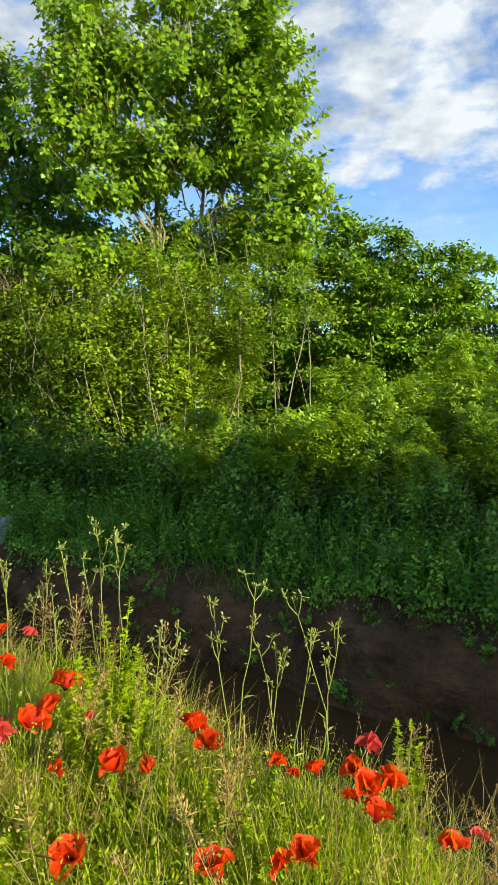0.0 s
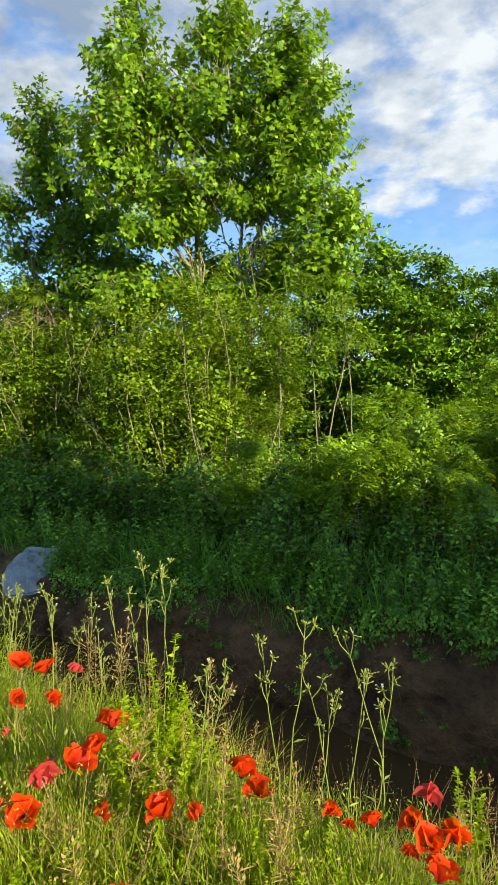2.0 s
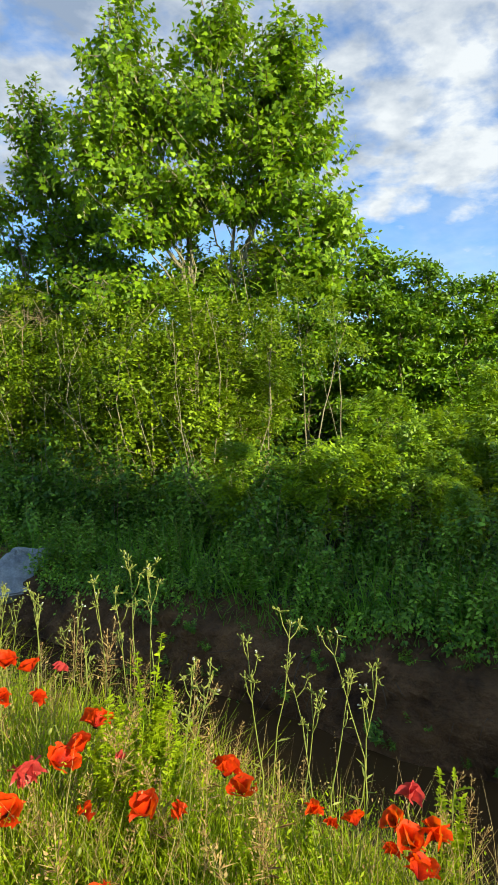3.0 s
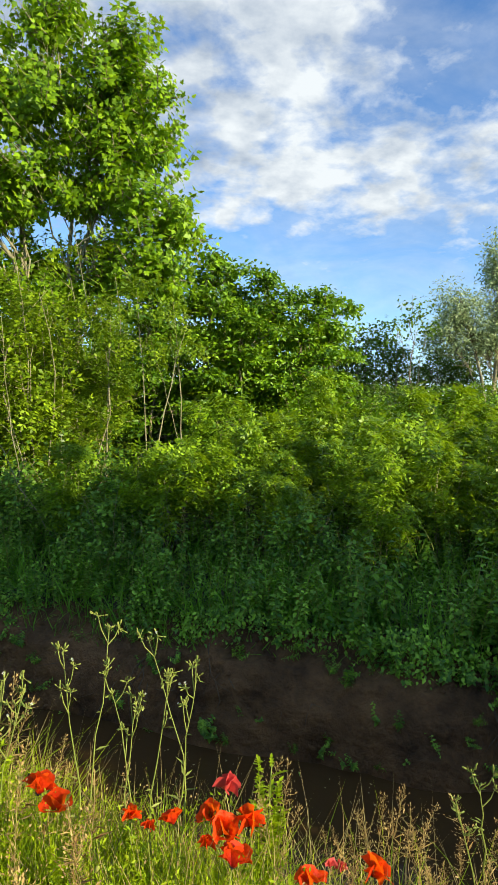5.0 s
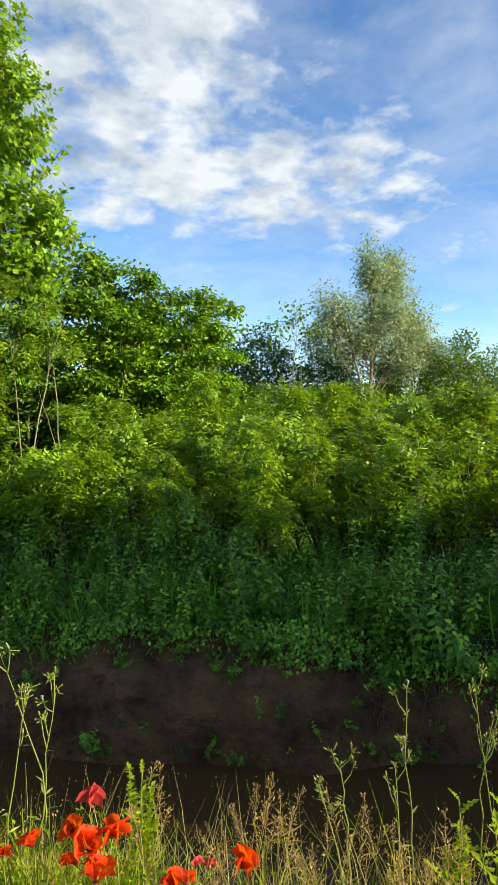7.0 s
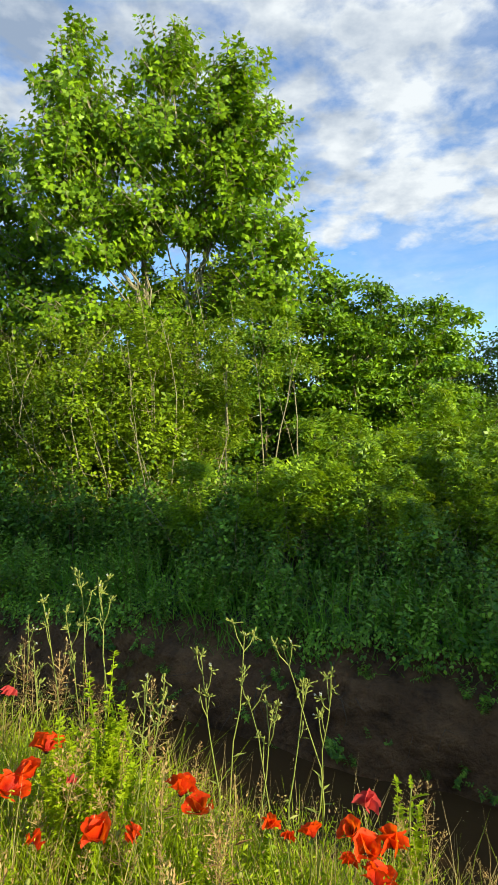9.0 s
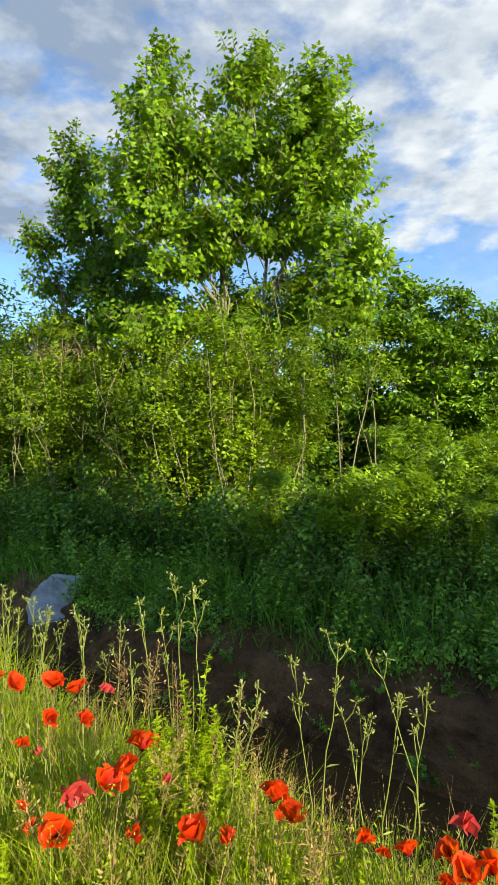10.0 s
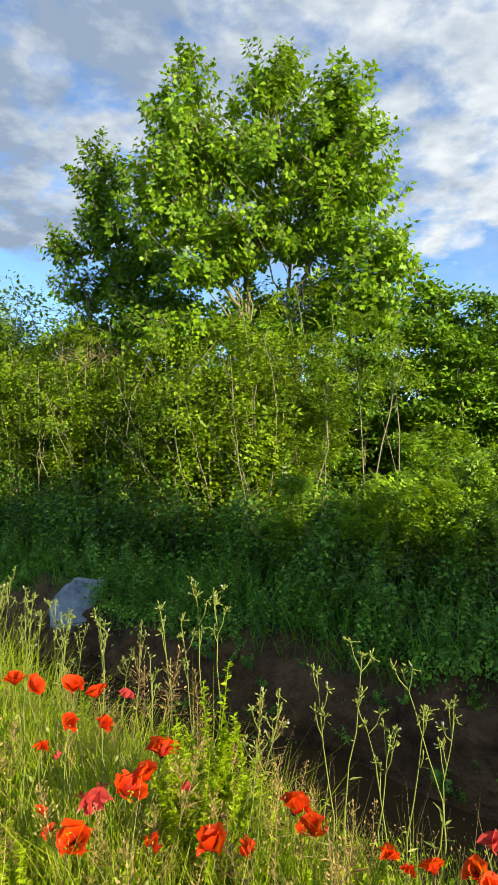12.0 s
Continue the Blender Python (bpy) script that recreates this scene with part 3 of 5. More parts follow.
bramble = [shrub("bramble_bush", 1.25, 1.5, leaf_ovate(0.34), BRAMBLE, TWIG, 0.070, 132, 11, 41 + i, stems=6, low=0.05, stem_r=0.006) for i in range(3)]
spots = []
for i in range(34):
    s, n = -11.5 + 9.0 * (i + rng.uniform(0, 1)) / 34, rng.uniform(4.75, 6.1)
    x, y = sn(s, n)
    spots.append((x, y, 0.0, 0.9))
for i in range(5):
    x, y = sn(-6.4 - 0.7 * i, 4.55 + rng.uniform(0, 0.4))
    spots.append((x, y, 0.0, 0.6))
for i in range(20):
    s, n = -2.4 + 7.2 * (i + rng.uniform(0, 1)) / 20, rng.uniform(5.0, 6.8)
    x, y = sn(s, n)
    spots.append((x, y, 0.0, 0.6))
plant_out(bramble, spots, "dark green bramble bush in the shade of the thicket", "bush", "brambles", (0.75, 1.15), 5)

under = [shrub("robinia_bush", 2.5, 2.2, small, ROBINIA, BARK, 0.085, 240, 14, 51 + i, stems=6, low=0.05, stem_r=0.012, spread=0.08) for i in range(2)]
spots = [(2.9 + 0.8 * i, 11.2 + rng.uniform(-0.3, 0.5), 0.0, 0.9) for i in range(5)]
spots += [(-4.6 + 0.9 * i, 11.8 + rng.uniform(-0.2, 0.4), 0.0, 1.6) for i in range(5)]
plant_out(under, spots, "leafy green bush under the robinia trees", "bush", "understorey bushes", (0.85, 1.15), 7)

sapling = [shrub("robinia_sapling", 1.75, 1.0, pin, SAPLING, PALEBARK, 0.235, 96, 4, 61 + i, stems=6, low=0.42, stem_r=0.007, spread=0.06) for i in range(2)]
sapling += [shrub("robinia_sapling", 1.8, 1.0, pin, SAPLING, PALEBARK, 0.20, 96, 5, 63 + i, stems=6, low=0.42, stem_r=0.007, spread=0.045) for i in range(2)]
spots = []
for i in range(100):
    s = -3.3 + 9.2 * ((i * 0.618034) % 1) + rng.normal(0, 0.1)
    n = 5.3 + 4.9 * (i + rng.uniform(0, 1)) / 100
    x, y = sn(s, n)
    spots.append((x, y, 0.02, 0.72 + 0.10 * (n - 5.6)))
plant_out(sapling, spots, "young robinia sapling with feathery bright green leaves", "sapling", "robinia saplings", (0.8, 1.1), 9)

# two pale bare-stemmed young robinias at the end of the thicket
for i, (x, y, lean, h) in enumerate([(0.58, 7.75, 0.32, 2.75), (0.12, 7.9, -0.2, 2.95)]):
    lobes = [(x + lean, y, h - 0.1, 0.42, 0.4, 0.3), (x - 0.25, y, h - 0.2, 0.4, 0.4, 0.3), (x + 0.1, y + 0.1, h + 0.15, 0.35, 0.35, 0.25)]
    ob = lobed_tree("young_robinia", (x, y, 0.03), lobes, pin, THICKET, PALEBARK, 0.014, 0.17, 6, 70, 70 + i, spread=0.08, stems=2, wobble=0.3)
    tagged(ob, "young robinia with bare pale forked stems", "tree", "young robinias")

for i, (x, y, h, w) in enumerate([(1.9, 13.0, 5.2, 1.2), (3.2, 13.4, 4.95, 1.2), (4.55, 13.2, 4.55, 0.9), (2.4, 12.2, 3.8, 1.2), (3.7, 12.3, 3.5, 1.0), (0.6, 12.6, 4.5, 1.2), (2.7, 13.9, 4.75, 1.2)]):
    # layered boughs: flat leafy lobes with hollows between them
    r = np.random.default_rng(380 + i)
    lobes = [(x, y, h - 0.3, 0.34, 0.34, 0.22)]
    for k in range(14):
        u = (k + r.uniform(0.2, 0.8)) / 14
        a = k * 2.4 + r.normal(0, 0.3)
        q = w * (0.35 + 0.65 * u) * r.uniform(0.6, 1.0)
        lobes.append((x + math.cos(a) * q, y + math.sin(a) * q * 0.8, h - 0.5 - 3.0 * u + r.normal(0, 0.06), r.uniform(0.5, 0.72), r.uniform(0.45, 0.62), r.uniform(0.12, 0.19)))
    ob = lobed_tree("robinia_tree", (x, y, 0.05), lobes, leaf_ovate(0.25), ROBINIA, BARK, 0.05, 0.12, 10, 360, 80 + i, spread=0.07, fork=0.8, face_up=0.45)
    tagged(ob, "bushy robinia tree with bright green feathery foliage", "tree", "row of robinias")

# far trees on the right
willow_lobes = [(16.9, 25.0, 8.6, 0.7, 0.8, 1.5), (18.3, 25.2, 8.2, 0.8, 0.9, 1.4), (14.9, 25.0, 6.5, 1.0, 0.9, 1.1), (17.6, 24.8, 6.4, 1.7, 1.2, 1.3), (14.4, 25.2, 5.2, 1.0, 0.9, 0.8),
                (16.2, 24.9, 5.2, 1.3, 1.0, 0.9), (19.4, 25.0, 6.0, 0.9, 0.9, 1.0), (18.6, 24.9, 4.6, 1.4, 1.0, 1.0), (20.2, 25.0, 4.6, 0.9, 0.9, 0.8)]
ob = lobed_tree("willow_tree", (16.7, 25.0, 0.0), willow_lobes, leaf_narrow(0.2), WILLOW, PALEBARK, 0.11, 0.19, 20, 130, 101, spread=0.2, stems=3, clump=2, wobble=0.4)
tagged(ob, "slender silver-green willow standing over the hedge", "tree")
ob = lobed_tree("young_tree", (12.4, 24.5, 0.0), [(12.4, 24.5, 6.3, 0.7, 0.6, 0.8), (11.6, 24.5, 5.4, 0.6, 0.5, 0.5), (13.2, 24.5, 5.5, 0.5, 0.5, 0.5)],
                leaf_ovate(0.36), FARGREEN, BARK, 0.04, 0.16, 7, 44, 102, spread=0.14, clump=2)
tagged(ob, "thin sparse young tree above the hedge", "tree")

hedge = [shrub("hedge_bush", 4.2, 4.4, leaf_narrow(0.32), FARGREEN, BARK, 0.14, 300, 12, 121 + i, stems=6, low=0.05, stem_r=0.03, spread=0.15) for i in range(2)]
spots = [(6.5 + 1.65 * i + rng.uniform(-0.3, 0.3), 21.5 + rng.uniform(-1, 1) - 0.07 * i, 0, 0.66) for i in range(16)]
spots += [(8.0 + 1.1 * i, 28.5 + rng.uniform(-0.8, 0.8), 0, 1.32) for i in range(24)]
spots += [(21.5, 23.5, 0, 1.35), (24.5, 23, 0, 1.3), (27.5, 22, 0, 1.3)]
spots += [(-3.0, 12.6, 0, 0.75), (-1.0, 12.8, 0, 0.75), (0.3, 14.3, 0, 0.85), (1.5, 14.8, 0, 0.85), (-0.8, 14.6, 0, 0.85), (0.9, 15.3, 0, 0.85)]
spots += [(-2.0 + 2.3 * i, 17.5 + rng.uniform(-0.6, 0.6), 0, 1.2) for i in range(4)]
spots += [(7.4 + 1.5 * i, 11.6 - 0.35 * i + rng.uniform(-0.4, 0.4), 0, 0.45) for i in range(6)]
plant_out(hedge, spots, "dense dark green bush of a field hedge", "bush", "hedge bushes", (0.9, 1.1), 13)

field = [shrub("field_bush", 4.4, 3.8, small, SAPLING, BARK, 0.10, 840, 13, 131 + i, stems=12, low=0.15, stem_r=0.022, spread=0.12) for i in range(2)]
spots = [(-9.0, 14.5, 0, 1.26), (-7.3, 14.4, 0, 1.18), (-11.2, 15.0, 0, 1.2), (-10.3, 13.6, 0, 0.95), (-8.2, 13.3, 0, 0.95), (-6.4, 13.3, 0, 0.9), (-5.2, 13.0, 0, 0.8), (-13.0, 14.0, 0, 1.1)]
plant_out(field, spots, "rounded sunlit green bush at the edge of the field", "bush", "field bushes", (0.95, 1.05), 15)

# unseen trees added along the near side of the stream, shading the far bank
def shade_tree(seed, height, bare=1.0):
    """A slender tree, leafless up to the height bare."""
    lobes = [(0, 0, height - 0.6, 0.34, 0.34, 0.6)]
    count = 5 if bare < 2 else 3
    for k in range(count):
        u = (k + 0.5) / count
        lobes.append((math.cos(k * 2.4) * 0.2, math.sin(k * 2.4) * 0.2, height - 1.1 - (height - 1.0 - bare) * u, 0.58, 0.58, 0.85 if bare < 2 else 0.6))
    return lobed_tree("alder_tree", (0, 0, 0), lobes, leaf_narrow(0.42), FARGREEN, BARK, 0.06, 0.34, 7, 130, seed, spread=0.12)


shade_trees = [shade_tree(141, 5.2), shade_tree(142, 5.8)]
spots = []
for i in range(19):
    s = 5.4 + 1.15 * i + rng.uniform(-0.25, 0.25)
    spots.append((*sn(s, 2.45 + rng.uniform(-0.15, 0.15)), -0.45, 1.0))
plant_out(shade_trees, spots, "slender dark green tree added out of view to shade the far bank", "tree", "stream alders", (0.96, 1.05), 17, lean=1)
# high crowns only, added unseen: they shade the left bank and spare the meadow
tall = [shade_tree(143, 6.9, 4.9)]
spots = [(*sn(s, n), -0.1, 1.0) for s, n in [(6.9, 1.45), (7.7, 1.2), (8.5, 1.15), (7.6, 1.75), (8.5, 1.7), (9.4, 1.35), (6.8, 1.95), (7.6, 0.95)]]
plant_out(tall, spots, "tall bare-stemmed tree added out of view, its high crown shading the left bank", "tree", "tall alders", (0.97, 1.03), 16, lean=1)


# ---- the far bank ----
def nettle(seed, height, per=9, name="nettle", stalks=5):
    """A leafy stalk with pairs of toothed leaves."""
    r = np.random.default_rng(seed)
    root = new(name)
    P, A, U, L = [], [], [], []
    for k in range(stalks):
        a = r.uniform(0, 6.28)
        foot = np.array([r.normal(0, 0.11), r.normal(0, 0.11), -0.03])
        top = foot + np.array([math.cos(a) * 0.12, math.sin(a) * 0.12, height * r.uniform(0.6, 1.05)])
        line = bend(foot, top, 0.06, 5, r)
        part("stem", tri_mesh("nettle_stem", *tube(line, np.linspace(0.004, 0.002, 5), 4), WEEDGREEN, True), root)
        for i in range(per):
            u = 0.25 + 0.75 * i / (per - 1)
            at = foot + (top - foot) * u
            for side in (0, np.pi):
                b = a + i * 1.57 + side
                P.append(at)
                A.append((math.cos(b), math.sin(b), r.uniform(-0.6, 0.1)))
                U.append((r.normal(0, 0.2), r.normal(0, 0.2), 1))
                L.append(0.078 * (1.15 - 0.55 * u) * r.uniform(0.75, 1.2))
    part("foliage", tri_mesh("nettle_foliage", *scatter(leaf_ovate(0.3), P, A, U, L), NETTLE), root)
    return root


nettles = [nettle(200 + i, 0.40 + 0.10 * i, 12) for i in range(4)]
spots = []
for i in range(272):
    s = rng.uniform(-9.5, 5.0)
    n = 4.24 + abs(rng.normal(0, 0.8 if i % 2 else 0.22)) + 0.03
    x, y = sn(s, n)
    spots.append((x, y, float(ground_height(s, n)), 0.95 if s > -0.5 else 0.8))
plant_out(nettles, spots, "clump of green nettles on the far bank", "nettle", "bank nettles", (0.65, 1.2), 19, lean=10)
spots = []
for i in range(46):
    s = rng.uniform(-0.6, 3.5) if i < 30 else rng.uniform(-6, 4)
    n = rng.uniform(4.08, 4.22)
    x, y = sn(s, n)
    spots.append((x, y, float(ground_height(s, n)) - 0.01, 0.62))
for i in range(48):
    s, n = rng.uniform(-4, 3), rng.uniform(3.84, 4.08)
    x, y = sn(s, n)
    spots.append((x, y, float(ground_height(s, n)), 0.4))
face = np.random.default_rng(77)
for i in range(60):
    s, n = face.uniform(-3.5, 3.4), face.uniform(3.80, 4.10)
    x, y = sn(s, n)
    spots.append((x, y, float(ground_height(s, n)), face.uniform(0.3, 0.5)))
over = [nettle(240 + i, 0.46, 8, "nettle", 7) for i in range(3)]
hang = []
for i in range(16):
    s, n = rng.uniform(-1.4, 2.6) if i < 11 else rng.uniform(-6, -1.4), rng.uniform(4.12, 4.3)
    x, y = sn(s, n)
    hang.append((x, y, float(ground_height(s, n)), 1.0))
for i, (x, y, z, k) in enumerate(hang):
    m = pose(x, y, z, 0, 0, 60.7) @ pose(0, 0, 0, 0, rng.uniform(-50, -12), rng.uniform(-40, 40)) @ Matrix.Scale(rng.uniform(0.45, 0.7), 4)
    ob = over[i] if i < 3 else copy_thing(over[i % 3], m)
    ob.matrix_basis = m
    tagged(ob, "green nettles hanging over the edge of the clay bank", "nettle", "bank nettles")
creep = [nettle(230 + i, 0.30, 8, "seedling", 4) for i in range(3)]
plant_out(creep, spots, "small green seedling growing on the clay bank", "seedling", "bank seedlings", (0.6, 1.2), 23, lean=28)


def grass_field(name, count, area, lengths, widths, mat, seed, label, lean=0.35, keep=None, kind="stuff", flop=0.35):
    """Many blades of grass in one mesh, over a stretch of the bank given along and across the stream."""
    r = np.random.default_rng(seed)
    s, n = r.uniform(area[0], area[1], count), r.uniform(area[2], area[3], count)
    tuft = clods(s * 2.6, n * 2.6, 3, seed)
    ok = tuft + r.uniform(-0.7, 0.7, count) > -0.35
    if keep is not None:
        ok &= keep(s, n, r)
    s, n, tuft = s[ok], n[ok], tuft[ok]
    k = len(s)
    X, Y = sn(s, n)
    pos = np.stack([X, Y, ground_height(s, n) - 0.01], 1)
    ax = r.normal(0, lean, (k, 3))
    ax[:, 2] = 1
    up = r.normal(0, 1, (k, 3))
    up[:, 2] = 0.3
    ln = r.uniform(*lengths, k) * (1 + 0.35 * tuft)
    V, T = scatter(leaf_blade(flop), pos, ax, up, ln, r.uniform(*widths, k))
    return tagged(new(name, tri_mesh(name, V, T, mat)), label, "grass", kind=kind)


grass_field("bank_grass", 9500, (-9, 5.5, 4.22, 6.2), (0.14, 0.50), (0.006, 0.012), FARBLADE, 301, "lush green grass along the top of the far bank")

tall = [nettle(260 + i, 0.95 + 0.12 * i, 12, "tall_weed", 2) for i in range(3)]
spots = []
for i in range(30):
    s, n = rng.uniform(-5.0, 4.0), rng.uniform(4.5, 5.7)
    x, y = sn(s, n)
    spots.append((x, y, float(ground_height(s, n)), 0.9))
plant_out(tall, spots, "tall thin green weed standing above the bank grass", "weed", "tall bank weeds", (0.75, 1.15), 31, lean=5)


def bank_creeper():
    """A low leafy curtain over the lip of the bank, in patches."""
    r = np.random.default_rng(305)
    k = 19000
    s = r.uniform(-7.5, 5.0, k)
    drop = np.abs(r.normal(0, 0.5, k))
    patch = clods(s * 1.3, s * 0.4, 3, 77)
    ok = drop < 0.30 + 1.5 * patch + 0.26 * smooth(-0.4, 1.8, s)
    s, drop = s[ok], drop[ok]
    k = len(s)
    n = 4.30 - 0.22 * drop + r.normal(0, 0.04, k)
    out = r.uniform(0.0, 0.10, k)
    X, Y = sn(s, n - out)
    pos = np.stack([X, Y, ground_height(s, n) + 0.02 + r.uniform(0, 0.10, k)], 1)
    way = np.array([-NX, -NY, -0.5])
    V, T = scatter(leaf_ovate(0.32), pos, way + r.normal(0, 0.7, (k, 3)), np.array([-NX * 0.6, -NY * 0.6, 1.0]) + r.normal(0, 0.6, (k, 3)), r.uniform(0.018, 0.045, k))
    tagged(new("bank_creeper", tri_mesh("bank_creeper", V, T, NETTLE)), "leafy green creeper along the lip of the clay bank", "creeper", kind="stuff")


bank_creeper()


def cane(a, b, seed, r0=0.010):
    """A long bare arching cane with a few side twigs."""
    r = np.random.default_rng(seed)
    ob = new("cane")
    line = bend(a, b, 0.06, 9, r)
    part("stem", tri_mesh("cane", *tube(line, np.linspace(r0, r0 * 0.35, 9), 6), PALEBARK, True), ob)
    for k in range(5):
        i = int(r.integers(3, 8))
        tip = line[i] + r.normal(0, 0.12, 3) + np.array([0, 0, 0.22])
        part("twig", tri_mesh("cane_twig", *tube(bend(line[i], tip, 0.1, 4, r), np.linspace(r0 * 0.4, r0 * 0.12, 4), 4), PALEBARK, True), ob)
    return tagged(ob, "long pale arching cane in the thicket", "cane", "canes")


for i in range(13):
    r = np.random.default_rng(270 + i)
    x, n = -5.5 + 5.4 * (i + r.uniform()) / 13, r.uniform(5.5, 6.0)
    x, y = sn((x - n * NX) / SX, n)
    cane((x, y, 0.0), (x + r.normal(-0.25, 0.45), y + r.normal(0, 0.2), r.uniform(1.7, 2.9)), 290 + i, r.uniform(0.005, 0.009))


def dead_brush(x, y, z, seed):
    """A spray of dry tan twigs in the top of the thicket, on a long bare stem."""
    r = np.random.default_rng(seed)
    ob = new("dead_branch")
    part("stem", tri_mesh("dead_stem", *tube(bend((x, y, 0), (x, y, z - 0.3), 0.03, 6, r), np.linspace(0.009, 0.006, 6), 5), TWIG, True), ob)
    bits = []
    for k in range(24):
        a = np.array([x, y, z - 0.3])
        mid = a + r.normal(0, 1, 3) * np.array([0.16, 0.15, 0.10]) + np.array([0, 0, 0.10])
        tip = mid + r.normal(0, 1, 3) * np.array([0.16, 0.15, 0.12]) + np.array([0, 0, 0.05])
        bits.append(tube([a, mid, tip], [0.0026, 0.0020, 0.0010], 3))
    tagged(part("twig_spray", tri_mesh("dead_twigs", *join(bits), TWIG), ob), kind="stuff")
    return tagged(ob, "dry tan twigs of a dead branch in the thicket", "dead branch", "dead branches")


for i, q in enumerate([(-4.4, 9.4, 3.3), (-4.0, 9.3, 3.2), (-3.8, 9.5, 3.35), (-2.5, 9.4, 3.6), (-2.3, 8.7, 2.0), (-0.5, 8.2, 1.5)]):
    dead_brush(*q, 320 + i)

grass_field("bank_grass", 9000, (-9, 5.5, 4.12, 4.75), (0.05, 0.20), (0.004, 0.009), FARBLADE, 302, "short green grass on the lip of the clay bank", 0.5, flop=0.6)

# roots and twigs in the face of the bank
for i in range(30):
    r = np.random.default_rng(330 + i)
    s = r.uniform(-4.2, 3.6)
    n0 = 4.18
    x, y = sn(s, n0)
    x2, y2 = sn(s + r.normal(0, 0.25), 3.92 - r.uniform(0.0, 0.12))
    z0 = float(ground_height(s, n0))
    line = bend((x, y, z0 - 0.03), (x2, y2, z0 - r.uniform(0.15, 0.5)), 0.16, 7, r)
    ob = new("root")
    part("strand", tri_mesh("root", *tube(line, np.linspace(0.007, 0.002, 7) * r.uniform(0.5, 1.1), 5), ROOT, True), ob)
    for k in range(2):
        a = line[2 + 2 * k]
        b = a + np.array([r.normal(0, 0.1), r.normal(-0.03, 0.02), -r.uniform(0.06, 0.2)])
        part("strand", tri_mesh("rootlet", *tube(bend(a, b, 0.15, 5, r), np.linspace(0.005, 0.0015, 5), 4), ROOT, True), ob)
    tagged(ob, "thin brown root hanging from the clay bank", "root", "bank roots")


def soil_clods():
    """Loose lumps of clay on the face and foot of the bank."""
    r = np.random.default_rng(360)
    bits = []
    for i in range(420):
        s, n = r.uniform(-6, 5), r.uniform(3.78, 4.2)
        x, y = sn(s, n)
        k = r.uniform(0.008, 0.035) * r.uniform(0.5, 1.0)
        V, T = lathe_lump(r, k)
        bits.append((V + np.array([x, y, float(ground_height(s, n)) + k * 0.1]), T))
    tagged(new("soil_clods", tri_mesh("soil_clods", *join(bits), CLAY)), "crumbled lumps of clay on the stream bank", "soil", kind="stuff")


def lathe_lump(r, k):
    V, T = [], []
    for i in range(4):
        for j in range(6):
            a, e = j * 1.0472 + r.uniform(-0.25, 0.25), -1.2 + 0.8 * i
            q = k * r.uniform(0.75, 1.2)
            V.append((q * math.cos(a) * math.cos(e), q * math.sin(a) * math.cos(e), 0.8 * q * math.sin(e)))
    for i in range(3):
        for j in range(6):
            p, q = i * 6 + j, i * 6 + (j + 1) % 6
            T += [(p, q, q + 6), (p, q + 6, p + 6)]
    T += [(18, 19 + j, 20 + j) for j in range(4)]
    return np.array(V), np.array(T)


soil_clods()


def floating_bits():
    """Specks of foam, petals and chaff drifting on the water."""
    r = np.random.default_rng(370)
    k = 260
    s, n = r.uniform(-3.5, 4.0, k), r.uniform(2.5, 3.75, k)
    n += 0.12 * clods(s * 2.0, n * 2.0, 2, 9)
    X, Y = sn(s, n)
    a = r.uniform(0, 6.28, k)
    pos = np.stack([X, Y, np.full(k, -0.694)], 1)
    way = np.stack([np.cos(a), np.sin(a), np.zeros(k)], 1)
    V, T = scatter(leaf_ovate(0.3), pos, way, np.tile((0.0, 0.0, 1.0), (k, 1)), r.uniform(0.006, 0.022, k))
    tagged(new("floating_bits", tri_mesh("floating_bits", V, T, STRAW)), "pale specks of chaff drifting on the stream", "debris", kind="stuff")


floating_bits()


def concrete_block():
    """A broken slab leaning on the bank, its flat face towards the stream, with chipped edges."""
    bm = bmesh.new()
    rim = [(-0.43, -0.32), (0.06, -0.29), (0.29, -0.10), (0.43, 0.10), (0.40, 0.21), (-0.19, 0.30), (-0.32, 0.14), (-0.47, -0.12)]
    face = bm.faces.new([bm.verts.new((x, y, 0)) for x, y in rim])
    made = bmesh.ops.extrude_face_region(bm, geom=[face])
    for v in made["geom"]:
        if isinstance(v, bmesh.types.BMVert):
            v.co = Vector((v.co.x * 0.96, v.co.y * 0.96, 0.20))
    bmesh.ops.recalc_face_normals(bm, faces=list(bm.faces))
    bmesh.ops.bevel(bm, geom=list(bm.edges), offset=0.018, segments=2, affect="EDGES")
    bmesh.ops.triangulate(bm, faces=list(bm.faces))
    for k in range(4):
        bmesh.ops.subdivide_edges(bm, edges=[e for e in bm.edges if e.calc_length() > 0.05], cuts=1)
        bmesh.ops.triangulate(bm, faces=list(bm.faces))
    for v in bm.verts:
        crack = abs(v.co.y + 0.5 * v.co.x - 0.12 + 0.05 * noise.noise(v.co * 7))
        v.co += v.co.normalized() * (0.05 * noise.noise(v.co * 3.2 + Vector((3, 1, 0))) + 0.018 * noise.noise(v.co * 11) + 0.005 * noise.noise(v.co * 37))
        if v.co.z > 0.1 and crack < 0.03:
            v.co.z -= 0.025
    me = bpy.data.meshes.new("concrete_block")
    bm.to_mesh(me)
    bm.free()
    me.materials.append(CONCRETE)
    ob = new("concrete_block", me)
    ob.matrix_world = pose(-2.70, 6.45, -0.20, 50, 0, 18)
    tagged(ob, "grey weathered slab of broken concrete lodged in the bank", "concrete slab")


concrete_block()


